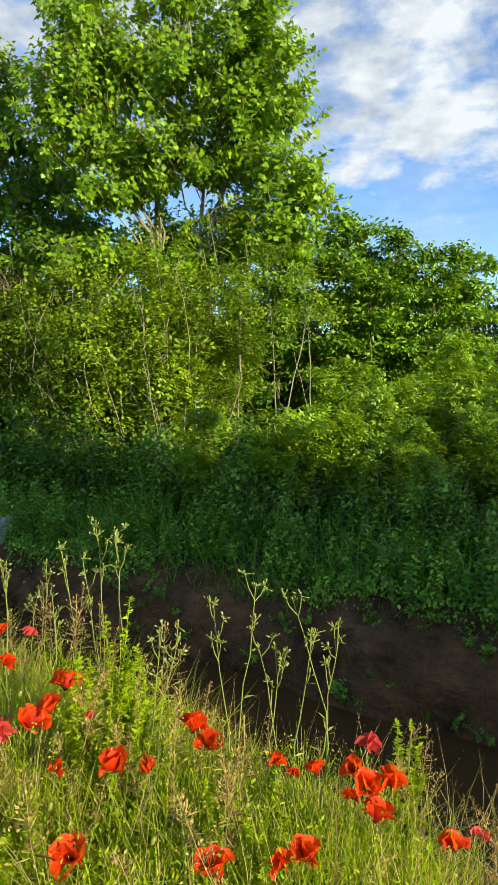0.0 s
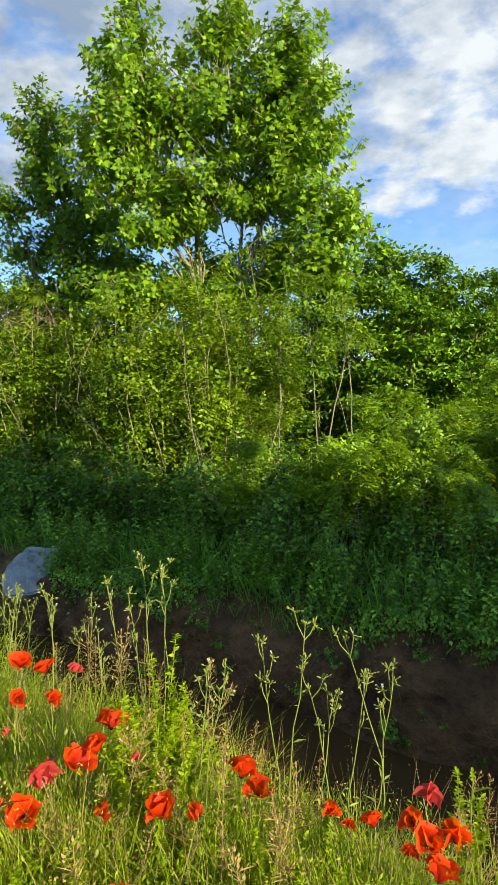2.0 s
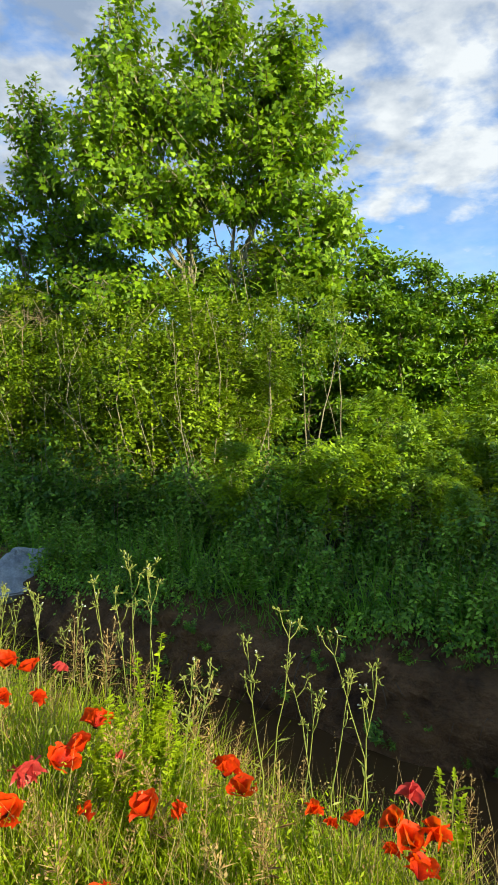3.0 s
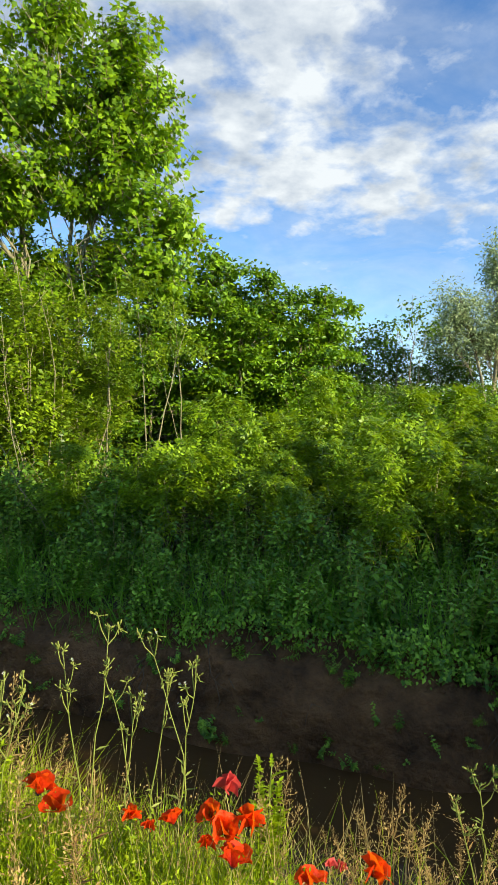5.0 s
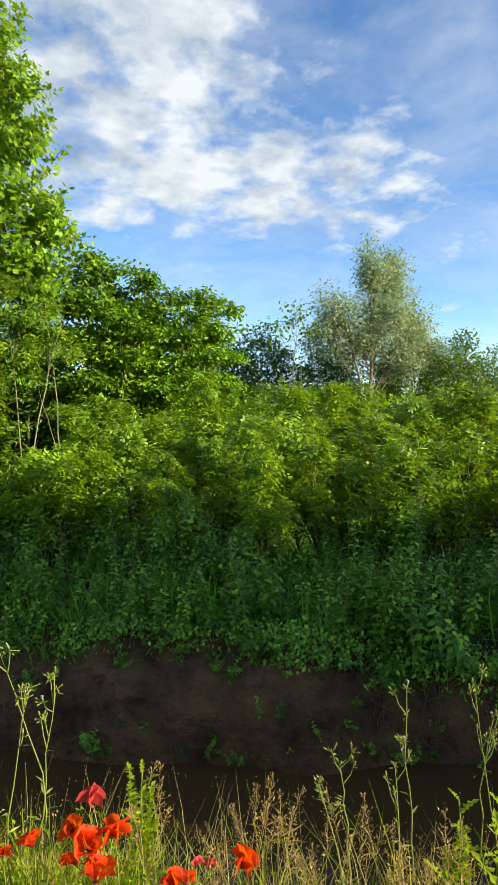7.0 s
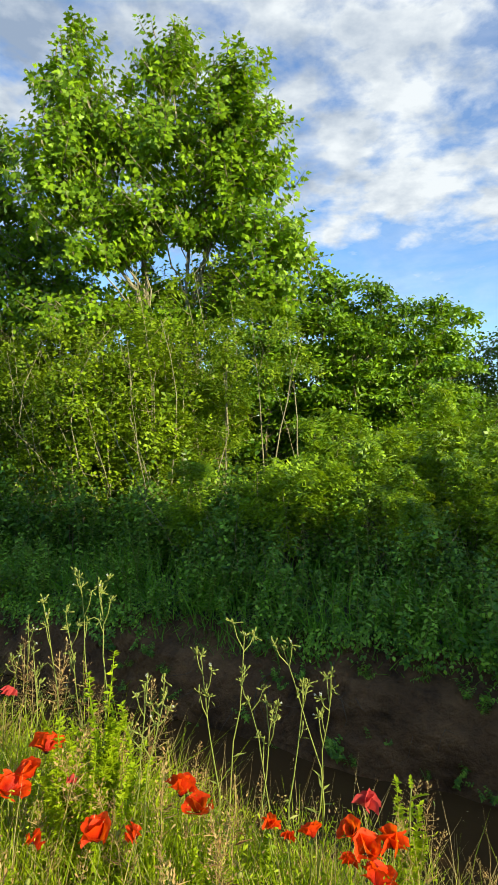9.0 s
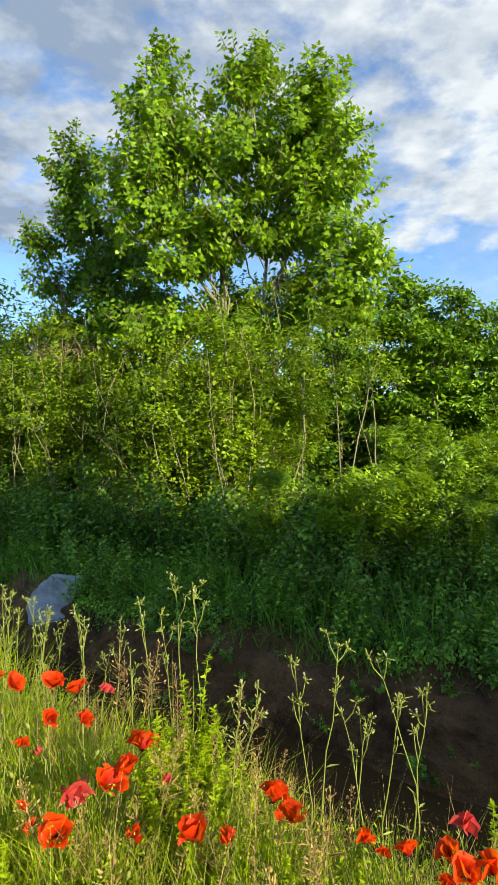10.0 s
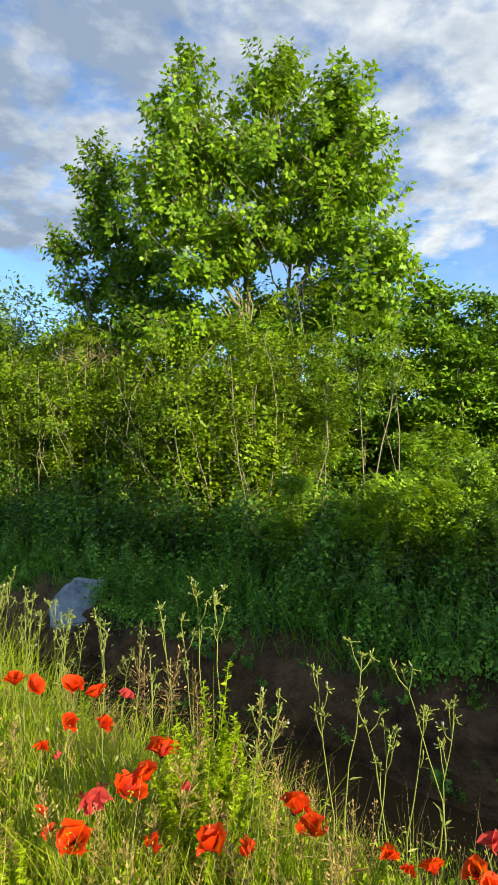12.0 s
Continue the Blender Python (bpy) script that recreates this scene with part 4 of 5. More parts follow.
# ---- the near bank: meadow with poppies ----
def dry_side(s, n, r):
    x = s * SX + n * NX
    return r.uniform(0, 1, len(s)) < np.where(x > 0.55, 0.08, 1.0)


grass_field("meadow_grass", 52000, (-5.5, 3.0, 0.35, 2.25), (0.14, 0.42), (0.0022, 0.0052), BLADE, 401, "dense sunlit green meadow grass on the near bank", 0.55, dry_side, flop=0.75)
grass_field("meadow_grass", 10000, (-5.5, 2.6, 0.5, 1.95), (0.10, 0.28), (0.005, 0.010), BLADE, 404, "broad curling green grass leaves low in the meadow", 0.6, dry_side, flop=0.8)
grass_field("meadow_grass", 9000, (-5.5, 3.0, 0.35, 2.1), (0.24, 0.52), (0.0018, 0.003), YELLOWGREEN, 402, "thin yellow-green grass stalks rising from the meadow", 0.22, dry_side, flop=0.2)
grass_field("tall_grass", 3000, (-5.5, -1.5, 1.0, 2.35), (0.32, 0.66), (0.002, 0.004), YELLOWGREEN, 406, "tall pale green grass along the edge of the near bank", 0.32, flop=0.55)
grass_field("meadow_grass", 7000, (-1.7, -0.1, 0.9, 1.95), (0.15, 0.38), (0.003, 0.006), YELLOWGREEN, 411, "bright yellow-green grass at the brink of the near bank", 0.5, dry_side, flop=0.7)
grass_field("tall_grass", 1700, (-5.5, -2.7, 1.5, 2.4), (0.40, 0.75), (0.002, 0.004), YELLOWGREEN, 413, "tall pale green grass at the top of the near bank", 0.3, flop=0.4)
grass_field("dry_grass", 4000, (-0.1, 2.6, 0.8, 2.05), (0.10, 0.28), (0.002, 0.004), STRAW, 412, "short bleached grass on the crumbling brink", 0.5, flop=0.6)
grass_field("dry_grass", 9500, (-5.0, 3.0, 0.6, 2.3), (0.22, 0.55), (0.0014, 0.003), STRAW, 403, "dry straw-coloured grass stalks among the poppies", 0.3, lambda s, n, r: r.uniform(0, 1, len(s)) < np.where(s * SX + n * NX > 0.55, 0.45, 1.0))


def scattered_bits(name, count, area, heights, shape, sizes, mat, seed, label, category, rise=0.25, tuft_size=3.2, thin=True):
    """Small leaves or seeds strewn through the height of the meadow."""
    r = np.random.default_rng(seed)
    s, n = r.uniform(area[0], area[1], count), r.uniform(area[2], area[3], count)
    tuft = clods(s * tuft_size, n * tuft_size, 3, seed)
    ok = tuft + r.uniform(-0.4, 0.4, count) > 0.0
    if thin:
        ok &= dry_side(s, n, r)
    s, n, tuft = s[ok], n[ok], tuft[ok]
    k = len(s)
    X, Y = sn(s, n)
    pos = np.stack([X, Y, ground_height(s, n) + r.uniform(heights[0], heights[1], k) * (1 + 0.3 * tuft) * np.where(X > 0.5, 0.4, 1.0)], 1)
    ax = r.normal(0, 0.7, (k, 3)) + np.array([0, 0, rise])
    up = r.normal(0, 0.6, (k, 3)) + np.array([0, 0, 1])
    V, T = scatter(shape, pos, ax, up, r.uniform(*sizes, k))
    tagged(new(name, tri_mesh(name, V, T, mat)), label, category, kind="stuff")


scattered_bits("meadow_herbs", 46000, (-5.0, 3.0, 0.5, 2.0), (0.02, 0.42), leaf_narrow(0.16), (0.012, 0.026), BLADE, 405, "small-leaved green herbs between the grass stems", "herbs")
scattered_bits("meadow_herbs", 16000, (-5.0, 3.0, 0.5, 1.8), (0.15, 0.50), leaf_narrow(0.18), (0.009, 0.021), YELLOWGREEN, 408, "fine yellow-green leaflets in the top of the meadow", "herbs", 0.6, 4.5)
scattered_bits("grass_seeds", 20000, (-5.0, 3.0, 0.6, 1.65), (0.22, 0.48), leaf_narrow(0.22), (0.005, 0.012), SEEDHEAD, 409, "haze of small brown grass seeds over the meadow", "grass", 0.8, 5.0)
scattered_bits("grass_seeds", 20000, (-5.0, 3.0, 0.6, 1.65), (0.24, 0.52), leaf_narrow(0.2), (0.006, 0.014), YELLOWGREEN, 410, "haze of small green grass spikelets over the meadow", "grass", 0.8, 5.0)


scattered_bits("grass_seeds", 5000, (-0.1, 2.6, 0.8, 1.95), (0.25, 0.72), leaf_narrow(0.24), (0.006, 0.013), SEEDHEAD, 414, "golden seed heads of dry grass on the brink", "grass", 0.8, 6.0, False)


def petal_mesh(seed):
    """A crinkled cupped petal, base at the origin, along +y, length 1."""
    r = np.random.default_rng(seed)
    a, b = 9, 17
    ph = r.uniform(0, 6.28, 4)
    V = []
    for i in range(a):
        u = i / (a - 1)
        for j in range(b):
            v = -1 + 2 * j / (b - 1)
            rim = 1 + 0.06 * math.sin(5 * v + ph[0]) + 0.045 * math.sin(12 * v + ph[1]) - 0.10 * v * v
            ang = v * radians(78)
            x = math.sin(ang) * u * rim * (0.70 + 0.25 * u)
            y = math.cos(ang * (0.55 + 0.45 * u)) * u * rim
            z = 0.42 * u ** 1.6 + 0.20 * v * v * u - 0.10 * max(0, u - 0.8) * 5 * u
            z += 0.05 * u * math.sin(5 * v + 2 * u + ph[2]) + 0.028 * u * u * math.sin(15 * v + ph[3] + 3 * u)
            V.append((x, y, z))
    T = []
    for i in range(a - 1):
        for j in range(b - 1):
            p = i * b + j
            T += [(p, p + 1, p + b + 1), (p, p + b + 1, p + b)]
    return np.array(V), np.array(T)


PETALS = [tri_mesh("petal", *petal_mesh(500 + i), PETAL, True) for i in range(5)]
FADED = [tri_mesh("petal", *petal_mesh(520 + i), PETAL_PINK, True) for i in range(3)]


def lathe(profile, sides=8):
    V, T = [], []
    for rr, z in profile:
        V += [(rr * math.cos(6.2832 * j / sides), rr * math.sin(6.2832 * j / sides), z) for j in range(sides)]
    for i in range(len(profile) - 1):
        for j in range(sides):
            p, q = i * sides + j, i * sides + (j + 1) % sides
            T += [(p, q, q + sides), (p, q + sides, p + sides)]
    return np.array(V), np.array(T)


def stamen_mesh():
    r = np.random.default_rng(540)
    bits = [lathe([(0.001, 0), (0.10, 0.03), (0.14, 0.14), (0.12, 0.26), (0.17, 0.28), (0.16, 0.31), (0.001, 0.33)], 10)]
    for i in range(36):
        a, l = r.uniform(0, 6.28), r.uniform(0.18, 0.36)
        tip = np.array([math.cos(a) * l, math.sin(a) * l, r.uniform(0.12, 0.28)])
        bits.append(tube([tip * 0.1, tip * 0.6 + np.array([0, 0, 0.02]), tip, tip * 1.12], [0.006, 0.006, 0.018, 0.004], 4))
    return tri_mesh("flower_center", *join(bits), STAMEN, True)


STAMENS = stamen_mesh()


def poppy(x, y, z, size, lift, seed, faded=False, narrow=1.0):
    """A poppy: bent hairy stem and four crumpled petals round a dark centre. lift: how far the petals close, in degrees."""
    r = np.random.default_rng(seed)
    s, n = x * SX + y * SY, x * NX + y * NY
    bx, by = x + r.normal(0, 0.04), y + r.normal(0, 0.04)
    bz = float(ground_height(bx * SX + by * SY, bx * NX + by * NY))
    root = new("poppy")
    root.location = (bx, by, bz)
    head = np.array([x - bx, y - by, z - bz - 0.016])
    face = Vector((r.normal(0.10, 0.42), r.normal(-0.18, 0.42), 1.0)).normalized()
    stem = bend((0, 0, -0.01), head, 0.05, 8, r)
    stem[-1] = head - np.array(face) * 0.004
    stem[-2] = head - np.array(face) * 0.03
    part("stem", tri_mesh("poppy_stem", *tube(stem, np.linspace(0.0022, 0.0014, 8), 5), WEEDGREEN, True), root)
    turn = Matrix.Translation(head) @ face.to_track_quat("Z", "Y").to_matrix().to_4x4() @ pose(0, 0, 0, 0, 0, r.uniform(0, 360))
    rad = size * 0.59 / max(0.85, math.cos(radians(lift)) + 0.15)
    kinds = FADED if faded else PETALS
    for k in range(4):
        inner = k % 2
        scale = rad * (0.92 if inner else 1.05) * r.uniform(0.9, 1.08)
        m = turn @ pose(0, 0, 0.002 * inner, 0, 0, 90 * k + r.normal(0, 9)) @ pose(0, 0, 0, lift + 4 + 20 * inner + r.normal(0, 7), 0, 0)
        part("petal", kinds[int(r.integers(0, len(kinds)))], root, "", m @ Matrix.Diagonal((scale * narrow, scale, scale, 1)))
    part("flower_center", STAMENS, root, "dark stamens round a green seed capsule", turn @ Matrix.Diagonal((rad * 0.5, rad * 0.5, rad * 0.5, 1)))
    return root


# x, y, height of the bloom, width, how far closed
POPPIES_LEFT = [(-1.24, 2.13, 0.70, 0.090, 30), (-1.17, 2.12, 0.695, 0.085, 25), (-1.00, 2.11, 0.70, 0.088, 35), (-0.90, 2.09, 0.69, 0.092, 20),
                (-0.98, 2.02, 0.62, 0.062, 40), (-0.86, 2.01, 0.62, 0.062, 45), (-1.05, 1.96, 0.56, 0.045, 60), (-0.62, 1.93, 0.57, 0.088, 50),
                (-0.64, 1.87, 0.53, 0.090, 35), (-0.71, 1.83, 0.50, 0.118, 18), (-0.82, 1.71, 0.42, 0.110, 30), (-0.40, 1.68, 0.45, 0.112, 28),
                (-0.91, 1.73, 0.43, 0.043, 70), (-0.97, 1.79, 0.45, 0.040, 60)]
POPPIES_RIGHT = [(-0.18, 1.78, 0.51, 0.098, 40), (-0.12, 1.73, 0.49, 0.100, 20), (-0.45, 1.42, 0.39, 0.112, 25), (-0.09, 1.39, 0.37, 0.105, 30),
                 (0.09, 1.40, 0.39, 0.068, 50), (0.14, 1.41, 0.395, 0.085, 40), (0.34, 1.51, 0.42, 0.088, 45), (0.335, 1.60, 0.45, 0.090, 30),
                 (0.41, 1.61, 0.455, 0.083, 50), (0.31, 1.64, 0.475, 0.078, 35), (0.20, 1.64, 0.47, 0.070, 30), (0.13, 1.64, 0.47, 0.037, 60),
                 (0.08, 1.67, 0.48, 0.052, 50), (0.53, 1.44, 0.40, 0.062, 55), (0.28, 1.58, 0.44, 0.045, 55), (0.76, 1.57, 0.29, 0.088, 50), (0.58, 1.54, 0.32, 0.058, 40)]
POPPIES_FADED = [(0.36, 1.71, 0.50, 0.076, 55), (-0.80, 2.09, 0.69, 0.050, 65), (0.60, 1.48, 0.41, 0.030, 68),
                 (0.67, 1.58, 0.31, 0.036, 65), (0.35, 1.55, 0.44, 0.040, 60), (-0.81, 1.82, 0.48, 0.085, 72), (-0.80, 1.83, 0.44, 0.06, 80)]
POPPY_BUDS = [(-0.97, 1.93, 0.55, 0.034, 84), (-0.59, 1.70, 0.44, 0.065, 86), (-0.52, 1.85, 0.52, 0.045, 82), (-0.29, 1.68, 0.46, 0.062, 86)]
for i, q in enumerate(POPPIES_LEFT + POPPIES_RIGHT):
    tagged(poppy(*q, 560 + i), "open red poppy with crumpled petals on a thin stem", "poppy", "poppies")
for i, q in enumerate(POPPIES_FADED):
    tagged(poppy(*q, 610 + i, True), "fading pinkish-red poppy with drooping petals", "poppy", "poppies")
for i, q in enumerate(POPPY_BUDS):
    tagged(poppy(*q, 630 + i, i % 2 == 0, 0.34), "closed dark red poppy bud on a thin stem", "poppy bud", "poppy buds")

BUD = tri_mesh("flower_head", *lathe([(0.0008, 0), (0.0032, 0.002), (0.0040, 0.006), (0.0033, 0.012), (0.0030, 0.016), (0.0012, 0.018)], 7), WEEDGREEN, True)


CAPSULE = tri_mesh("bud", *lathe([(0.0006, 0), (0.0042, 0.002), (0.0070, 0.009), (0.0066, 0.016), (0.0035, 0.022), (0.0005, 0.024)], 9), WEEDGREEN, True)


def green_bud(x, y, z, seed):
    """A nodding green poppy bud on a hooked stem."""
    r = np.random.default_rng(seed)
    bz = float(ground_height(x * SX + y * SY, x * NX + y * NY))
    root = new("poppy_bud")
    root.location = (x, y, bz)
    a = r.uniform(0, 6.28)
    hook = np.array([math.cos(a), math.sin(a), 0.0])
    top = np.array([0, 0, z - bz])
    line = np.array([(0, 0, -0.02), top * 0.35 + hook * 0.01, top * 0.7, top * 0.95, top + hook * 0.012 + np.array([0, 0, 0.008]), top + hook * 0.024])
    part("stem", tri_mesh("bud_stem", *tube(line, np.linspace(0.0018, 0.0012, 6), 5), WEEDGREEN, True), root)
    part("bud", CAPSULE, root, "", Matrix.Translation(top + hook * 0.024) @ Vector((hook[0] * 0.5, hook[1] * 0.5, -1)).to_track_quat("Z", "Y").to_matrix().to_4x4())
    return tagged(root, "nodding green poppy bud on a hooked stem", "poppy bud", "poppy buds")


for i, q in enumerate([(-1.16, 2.05, 0.62), (-1.07, 1.86, 0.50), (-0.23, 1.50, 0.38), (-1.08, 2.0, 0.60), (-0.55, 1.62, 0.40), (-0.33, 1.74, 0.44), (0.02, 1.56, 0.42), (-0.75, 1.95, 0.55)]):
    green_bud(*q, 640 + i)


def fluff_mesh():
    r = np.random.default_rng(650)
    d = r.normal(0, 1, (40, 3))
    d /= np.linalg.norm(d, axis=1, keepdims=True)
    return tri_mesh("seed_tuft", *scatter(leaf_narrow(0.12), d * 0.0005, d, r.normal(0, 1, (40, 3)), np.full(40, 0.008)), FLUFF)


TUFT = fluff_mesh()


def sow_thistle(x, y, z, seed, bushy=5, lean=None):
    """A tall branching weed: ribbed stem, few narrow leaves, knobbly clusters of flower heads, some gone to fluff. lean: from foot to top."""
    r = np.random.default_rng(seed)
    bx, by = (x + r.normal(0, 0.05), y + r.normal(0, 0.05)) if lean is None else (x - lean, y)
    bz = float(ground_height(bx * SX + by * SY, bx * NX + by * NY))
    root = new("sow_thistle")
    root.location = (bx, by, bz)
    top = np.array([x - bx, y - by, z - bz])
    line = bend((0, 0, -0.02), top, 0.05, 10, r)
    part("stem", tri_mesh("weed_stem", *tube(line, np.linspace(0.0034, 0.0013, 10), 6), WEEDGREEN, True), root)
    ends, bracts = [(top, np.array([0, 0, 1.0]), [])], []
    for k in range(bushy):
        i = int(r.integers(7, 9))
        a = line[i] + (line[i + 1] - line[i]) * r.uniform(0, 1)
        ang = r.uniform(0, 6.28)
        reach = r.uniform(0.010, 0.042)
        b = a + np.array([math.cos(ang) * reach, math.sin(ang) * reach, r.uniform(0.035, 0.095)])
        mid = a * 0.5 + b * 0.5 + np.array([math.cos(ang), math.sin(ang), -0.3]) * reach * 0.16
        ends.append((b, b - mid, [tube([a, mid, b], [0.0019, 0.0016, 0.0012], 5)]))
    for b, d, wood in ends:
        heads = []
        bracts.append(scatter(leaf_narrow(0.16), b + r.normal(0, 0.004, (5, 3)), r.normal(0, 1, (5, 3)) + np.array([0, 0, 0.2]), r.normal(0, 1, (5, 3)), r.uniform(0.008, 0.022, 5)))
        for q in range(int(r.integers(3, 7))):
            way = Vector(d / np.linalg.norm(d) + r.normal(0, 0.65, 3)).normalized()
            at = Vector(b) + way * r.uniform(0.003, 0.020)
            wood.append(tube([b, np.array(at)], [0.0013, 0.0011], 4))
            heads.append((at, way, r.uniform(0.45, 0.78)))
        part("branch", tri_mesh("weed_branch", *join(wood), WEEDGREEN), root)
        for at, way, k in heads:
            m = Matrix.Translation(at) @ way.to_track_quat("Z", "Y").to_matrix().to_4x4()
            head = part("flower_head", BUD, root, "", m @ Matrix.Diagonal((k, k, k * 1.05, 1)))
            if r.uniform() < 0.06:
                part("seed_tuft", TUFT, head, "white seed fluff", Matrix.Translation((0, 0, 0.016)))
    k = 9
    u = r.uniform(0.08, 0.8, k)
    P = np.stack([np.interp(u, np.linspace(0, 1, 10), line[:, c]) for c in range(3)], 1)
    A = r.normal(0, 1, (k, 3)) * np.array([1, 1, 0.2]) + np.array([0, 0, 0.5])
    V, T = scatter(leaf_narrow(0.10), P, A, r.normal(0, 0.3, (k, 3)) + np.array([0, 0, 1]), r.uniform(0.035, 0.085, k) * (1.2 - u))
    tagged(part("foliage", tri_mesh("weed_foliage", *join([(V, T)] + bracts), WEEDGREEN), root), kind="stuff")
    return root


THISTLES = [(-0.68, 2.12, 0.99), (-0.54, 2.10, 1.045), (-0.475, 2.10, 1.04), (-0.71, 2.10, 0.82), (-0.59, 2.10, 0.90), (-0.11, 1.80, 0.905),
            (0.02, 1.80, 0.96, 0.13), (0.03, 1.80, 0.765), (-0.22, 1.80, 0.79), (0.137, 1.80, 0.917), (0.21, 1.80, 0.815), (0.28, 1.80, 0.795, 0.10),
            (0.10, 1.78, 0.74), (-0.27, 1.80, 0.83), (1.29, 1.50, 0.65, -0.06), (1.26, 1.52, 0.48), (1.56, 1.50, 0.67), (1.60, 1.46, 0.60), (1.05, 1.50, 0.55), (0.99, 1.52, 0.50)]
THISTLES += [(-1.75, 3.0, 0.87), (-1.72, 3.1, 0.80), (-1.45, 2.9, 0.78), (-1.33, 2.8, 0.77), (-1.43, 2.7, 0.78), (-1.21, 2.7, 0.71), (-1.56, 2.6, 0.88), (-1.23, 2.5, 0.70)]
for i in range(14):
    s, n = rng.uniform(-4.0, -1.9), rng.uniform(1.5, 2.35)
    x, y = sn(s, n)
    THISTLES.append((x, y, float(ground_height(s, n)) + rng.uniform(0.55, 0.95)))
for i, q in enumerate(THISTLES):
    tagged(sow_thistle(*q[:3], 700 + i, 3 + i % 3, q[3] if len(q) > 3 else None), "tall branching green sow thistle with closed flower heads", "weed", "sow thistles")


def leafy_weed(x, y, z, seed, stems=3):
    """An upright weed, leafy all along its stem."""
    r = np.random.default_rng(seed)
    bz = float(ground_height(x * SX + y * SY, x * NX + y * NY))
    root = new("leafy_weed")
    root.location = (x, y, bz)
    P, A, L = [], [], []
    for k in range(stems):
        top = np.array([r.normal(0, 0.010 * stems), r.normal(0, 0.03), (z - bz) * (1 if k == 0 else r.uniform(0.6, 0.92))])
        line = bend((r.normal(0, 0.012), r.normal(0, 0.012), -0.02), top, 0.04, 8, r)
        part("stem", tri_mesh("leafy_stem", *tube(line, np.linspace(0.003, 0.0012, 8), 5), YELLOWGREEN, True), root)
        for q in range(230):
            u = r.uniform(0.25, 1.0)
            P.append([np.interp(u, np.linspace(0, 1, 8), line[:, c]) for c in range(3)])
            a = r.uniform(0, 6.28)
            A.append((math.cos(a), math.sin(a), r.uniform(0.1, 0.9)))
            L.append(r.uniform(0.014, 0.032) * (1.15 - 0.4 * u))
    V, T = scatter(leaf_ovate(0.24), P, A, r.normal(0, 0.4, (len(P), 3)) + np.array([0, 0, 1]), L)
    part("foliage", tri_mesh("leafy_foliage", V, T, YELLOWGREEN), root)
    return root


LEAFY = [(-0.47, 1.95, 0.87), (-0.43, 1.98, 0.80), (-0.50, 1.90, 0.72), (0.53, 2.0, 0.40), (0.56, 1.98, 0.34), (1.52, 1.50, 0.24), (1.48, 1.54, 0.2)]
for i in range(22):
    LEAFY.append((rng.uniform(-1.5, 0.1), rng.uniform(1.4, 1.95), rng.uniform(0.32, 0.45)))
for i, q in enumerate(LEAFY):
    tagged(leafy_weed(*q, 800 + i, 8 if i < 3 else 3), "bright yellow-green weed, leafy all along the stem", "weed", "leafy weeds")


def grass_stalk(seed, height):
    """A grass stalk with a loose nodding reddish panicle."""
    r = np.random.default_rng(seed)
    root = new("grass_stalk")
    a = r.uniform(0, 6.28)
    top = np.array([math.cos(a) * 0.13, math.sin(a) * 0.13, height])
    line = bend((0, 0, -0.02), top, 0.05, 8, r)
    part("stem", tri_mesh("stalk", *tube(line, np.linspace(0.0016, 0.0007, 8), 4), STRAW, True), root)
    k = 64
    u = r.uniform(0.66, 1.0, k)
    at = np.stack([np.interp(u, np.linspace(0, 1, 8), line[:, c]) for c in range(3)], 1)
    side = r.normal(0, 1, (k, 3))
    side[:, 2] = np.abs(side[:, 2]) * 0.8
    side *= ((1.03 - u) * 0.075 + 0.004)[:, None]
    seeds = scatter(leaf_narrow(0.24), at + side, side + np.array([0, 0, 0.02]), r.normal(0, 1, (k, 3)), r.uniform(0.007, 0.015, k))
    hairs = scatter(leaf_narrow(0.5), at, side, r.normal(0, 1, (k, 3)), np.linalg.norm(side, axis=1), np.full(k, 0.0012))
    V, T = join([seeds, hairs])
    tagged(part("panicle", tri_mesh("panicle", V, T, SEEDHEAD), root, "reddish-brown seed head"), kind="stuff")
    return root


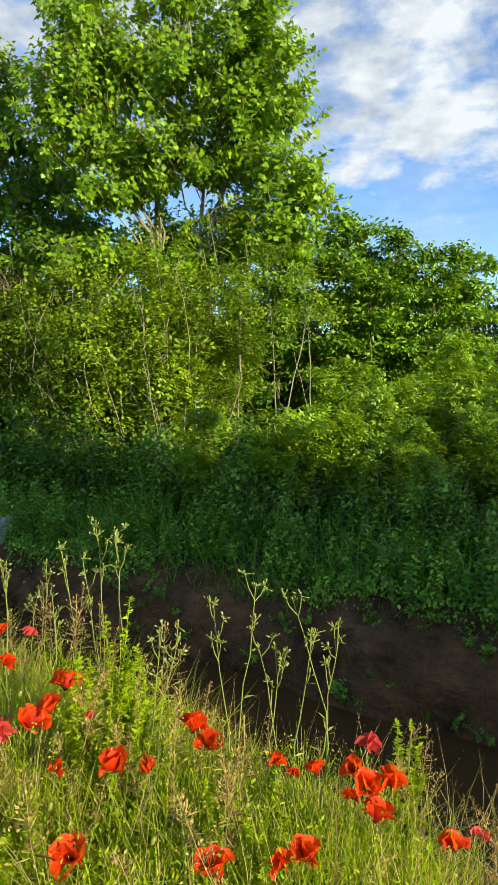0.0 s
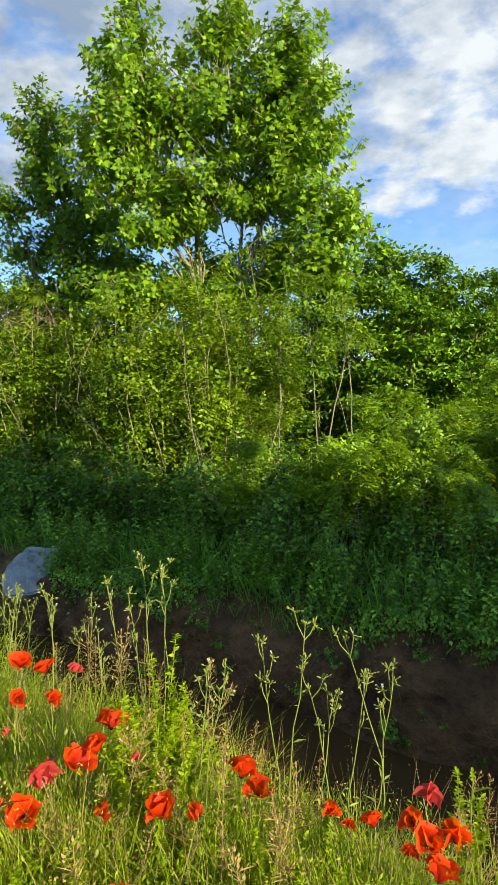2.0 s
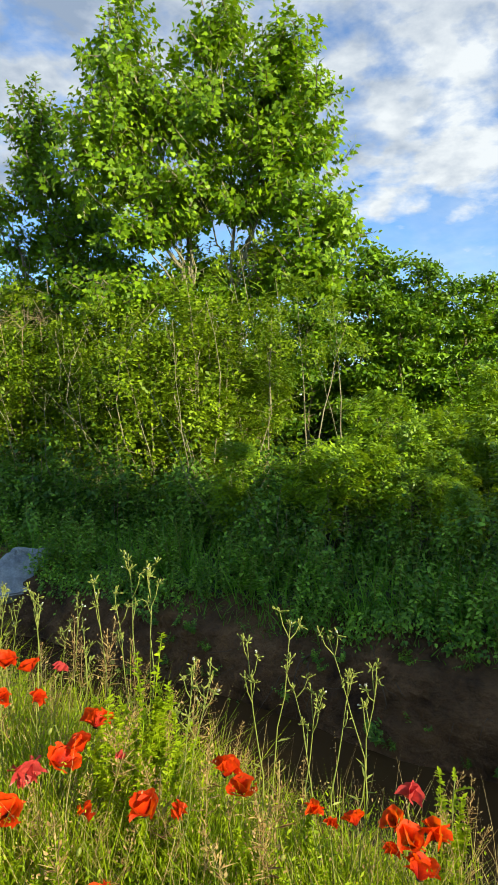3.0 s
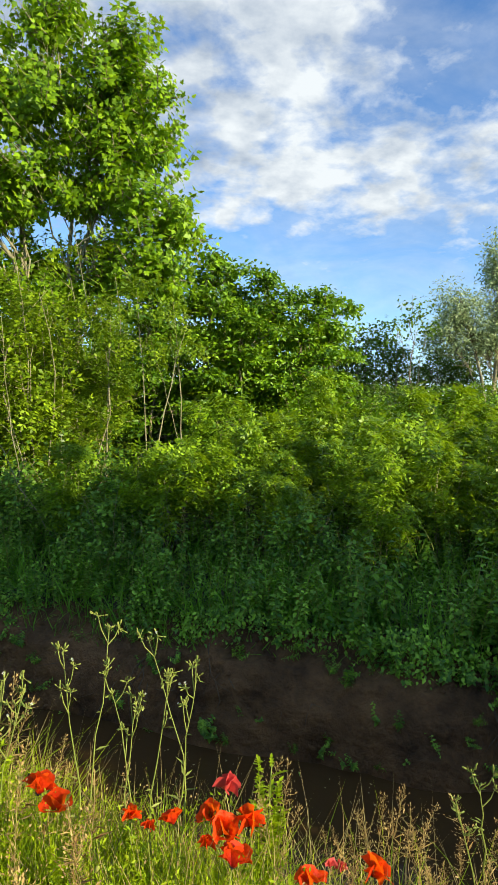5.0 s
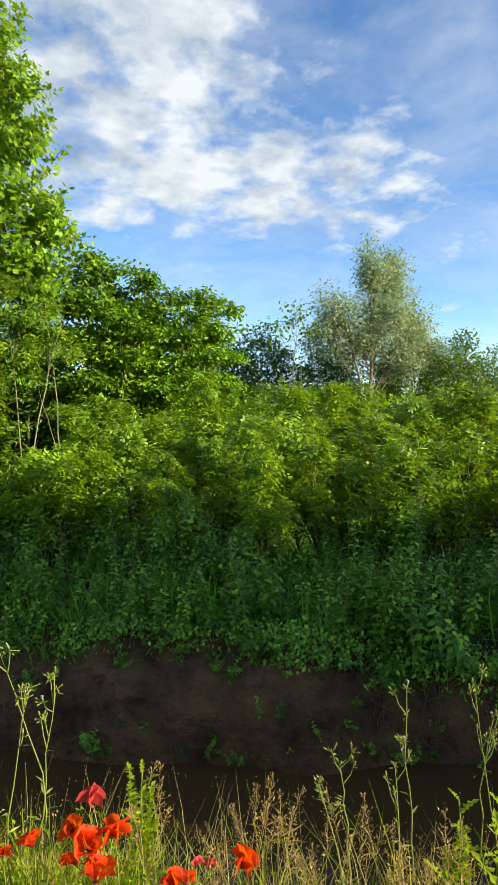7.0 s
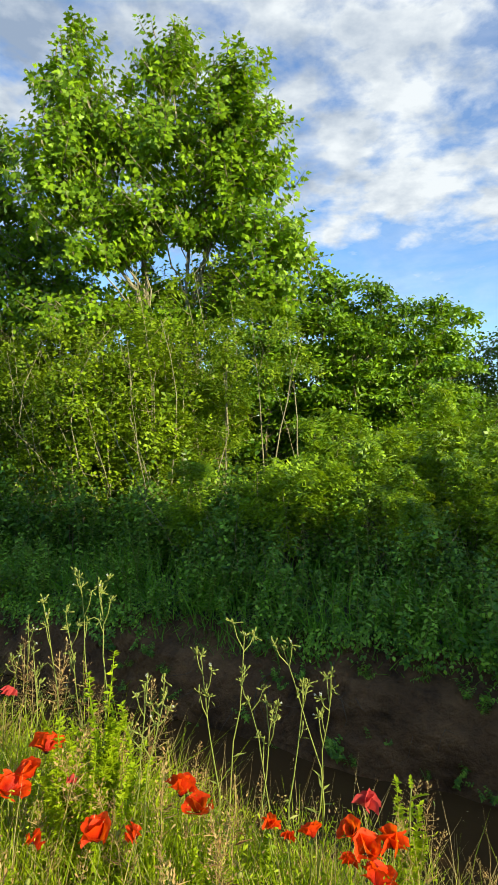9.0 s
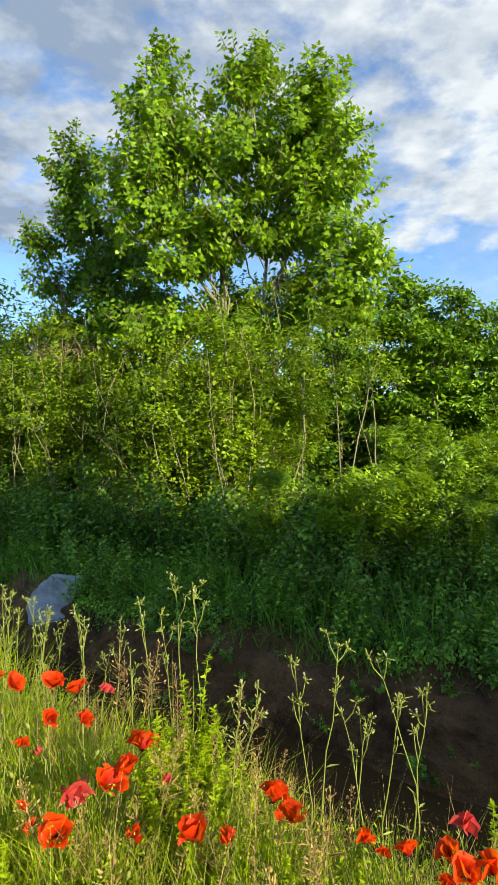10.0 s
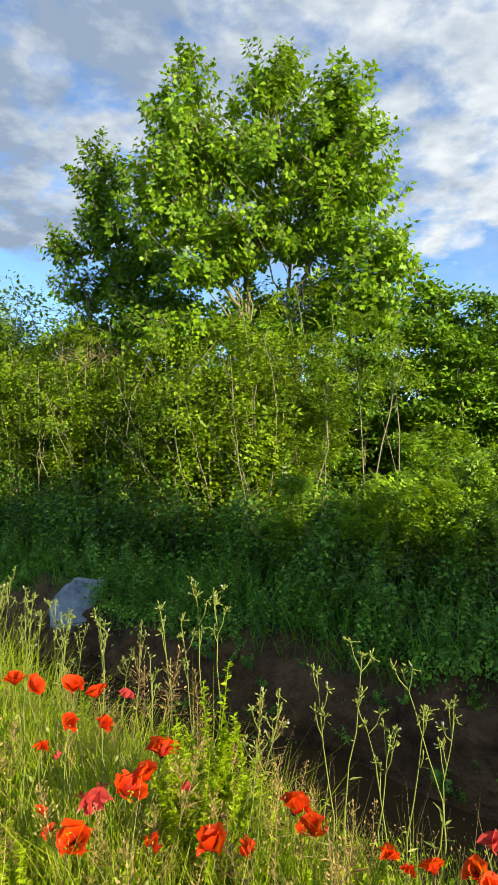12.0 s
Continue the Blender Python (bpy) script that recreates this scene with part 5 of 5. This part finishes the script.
def toothed_weed(x, y, z, seed):
    """A leafy young thistle: stout stem, long lobed leaves."""
    r = np.random.default_rng(seed)
    bz = float(ground_height(x * SX + y * SY, x * NX + y * NY))
    root = new("young_thistle")
    root.location = (x, y, bz)
    line = bend((0, 0, -0.02), (r.normal(0, 0.03), r.normal(0, 0.03), z - bz), 0.05, 8, r)
    part("stem", tri_mesh("thistle_stem", *tube(line, np.linspace(0.005, 0.002, 8), 6), WEEDGREEN, True), root)
    half = [(0.05, 0.08), (0.17, 0.16), (0.06, 0.26), (0.20, 0.38), (0.07, 0.47), (0.18, 0.60), (0.06, 0.68), (0.11, 0.80)]
    rim = [(0, 0)] + half + [(0, 1.0)] + [(-a, c) for a, c in reversed(half)]
    V = np.array([(0, 0.45, -0.05)] + [(a, c, 0.35 * abs(a) - 0.28 * c * c) for a, c in rim])
    T = np.array([(0, 1 + i, 1 + (i + 1) % len(rim)) for i in range(len(rim))])
    for q in range(15):
        u = 0.12 + 0.86 * q / 14
        at = [np.interp(u, np.linspace(0, 1, 8), line[:, c]) for c in range(3)]
        a = q * 2.4 + r.normal(0, 0.3)
        way = np.array([[math.cos(a), math.sin(a), 0.5 + 0.5 * u]])
        LV, LT = scatter((V, T), [at], way, [[0, 0, 1]], [r.uniform(0.09, 0.15) * (1.2 - 0.7 * u)])
        part("leaf", tri_mesh("thistle_leaf", LV, LT, YELLOWGREEN), root)
    return tagged(root, "bright green young thistle with lobed leaves", "thistle", "young thistles")


for i, q in enumerate([(1.50, 1.50, 0.30), (1.62, 1.40, 0.34), (1.42, 1.42, 0.16), (0.52, 1.98, 0.42), (1.25, 1.2, 0.1)]):
    toothed_weed(*q, 830 + i)

stalks = [grass_stalk(850 + i, 0.50 + 0.05 * i) for i in range(5)]
spots = []
for i in range(135):
    x = rng.uniform(-1.9, 1.8)
    n = rng.uniform(1.0, 2.15)
    s = (x - n * NX) / SX
    x, y = sn(s, n)
    spots.append((x, y, float(ground_height(s, n)), 1.0 if x < 0.5 else 0.66))
for i in range(46):
    x, y = rng.uniform(0.45, 1.75), rng.uniform(1.35, 1.95)
    s, n = x * SX + y * SY, x * NX + y * NY
    spots.append((x, y, float(ground_height(s, n)), 0.78))
plant_out(stalks, spots, "slender grass stalk with a reddish seed head", "grass stalk", "flowering grasses", (0.65, 1.15), 29, lean=7)
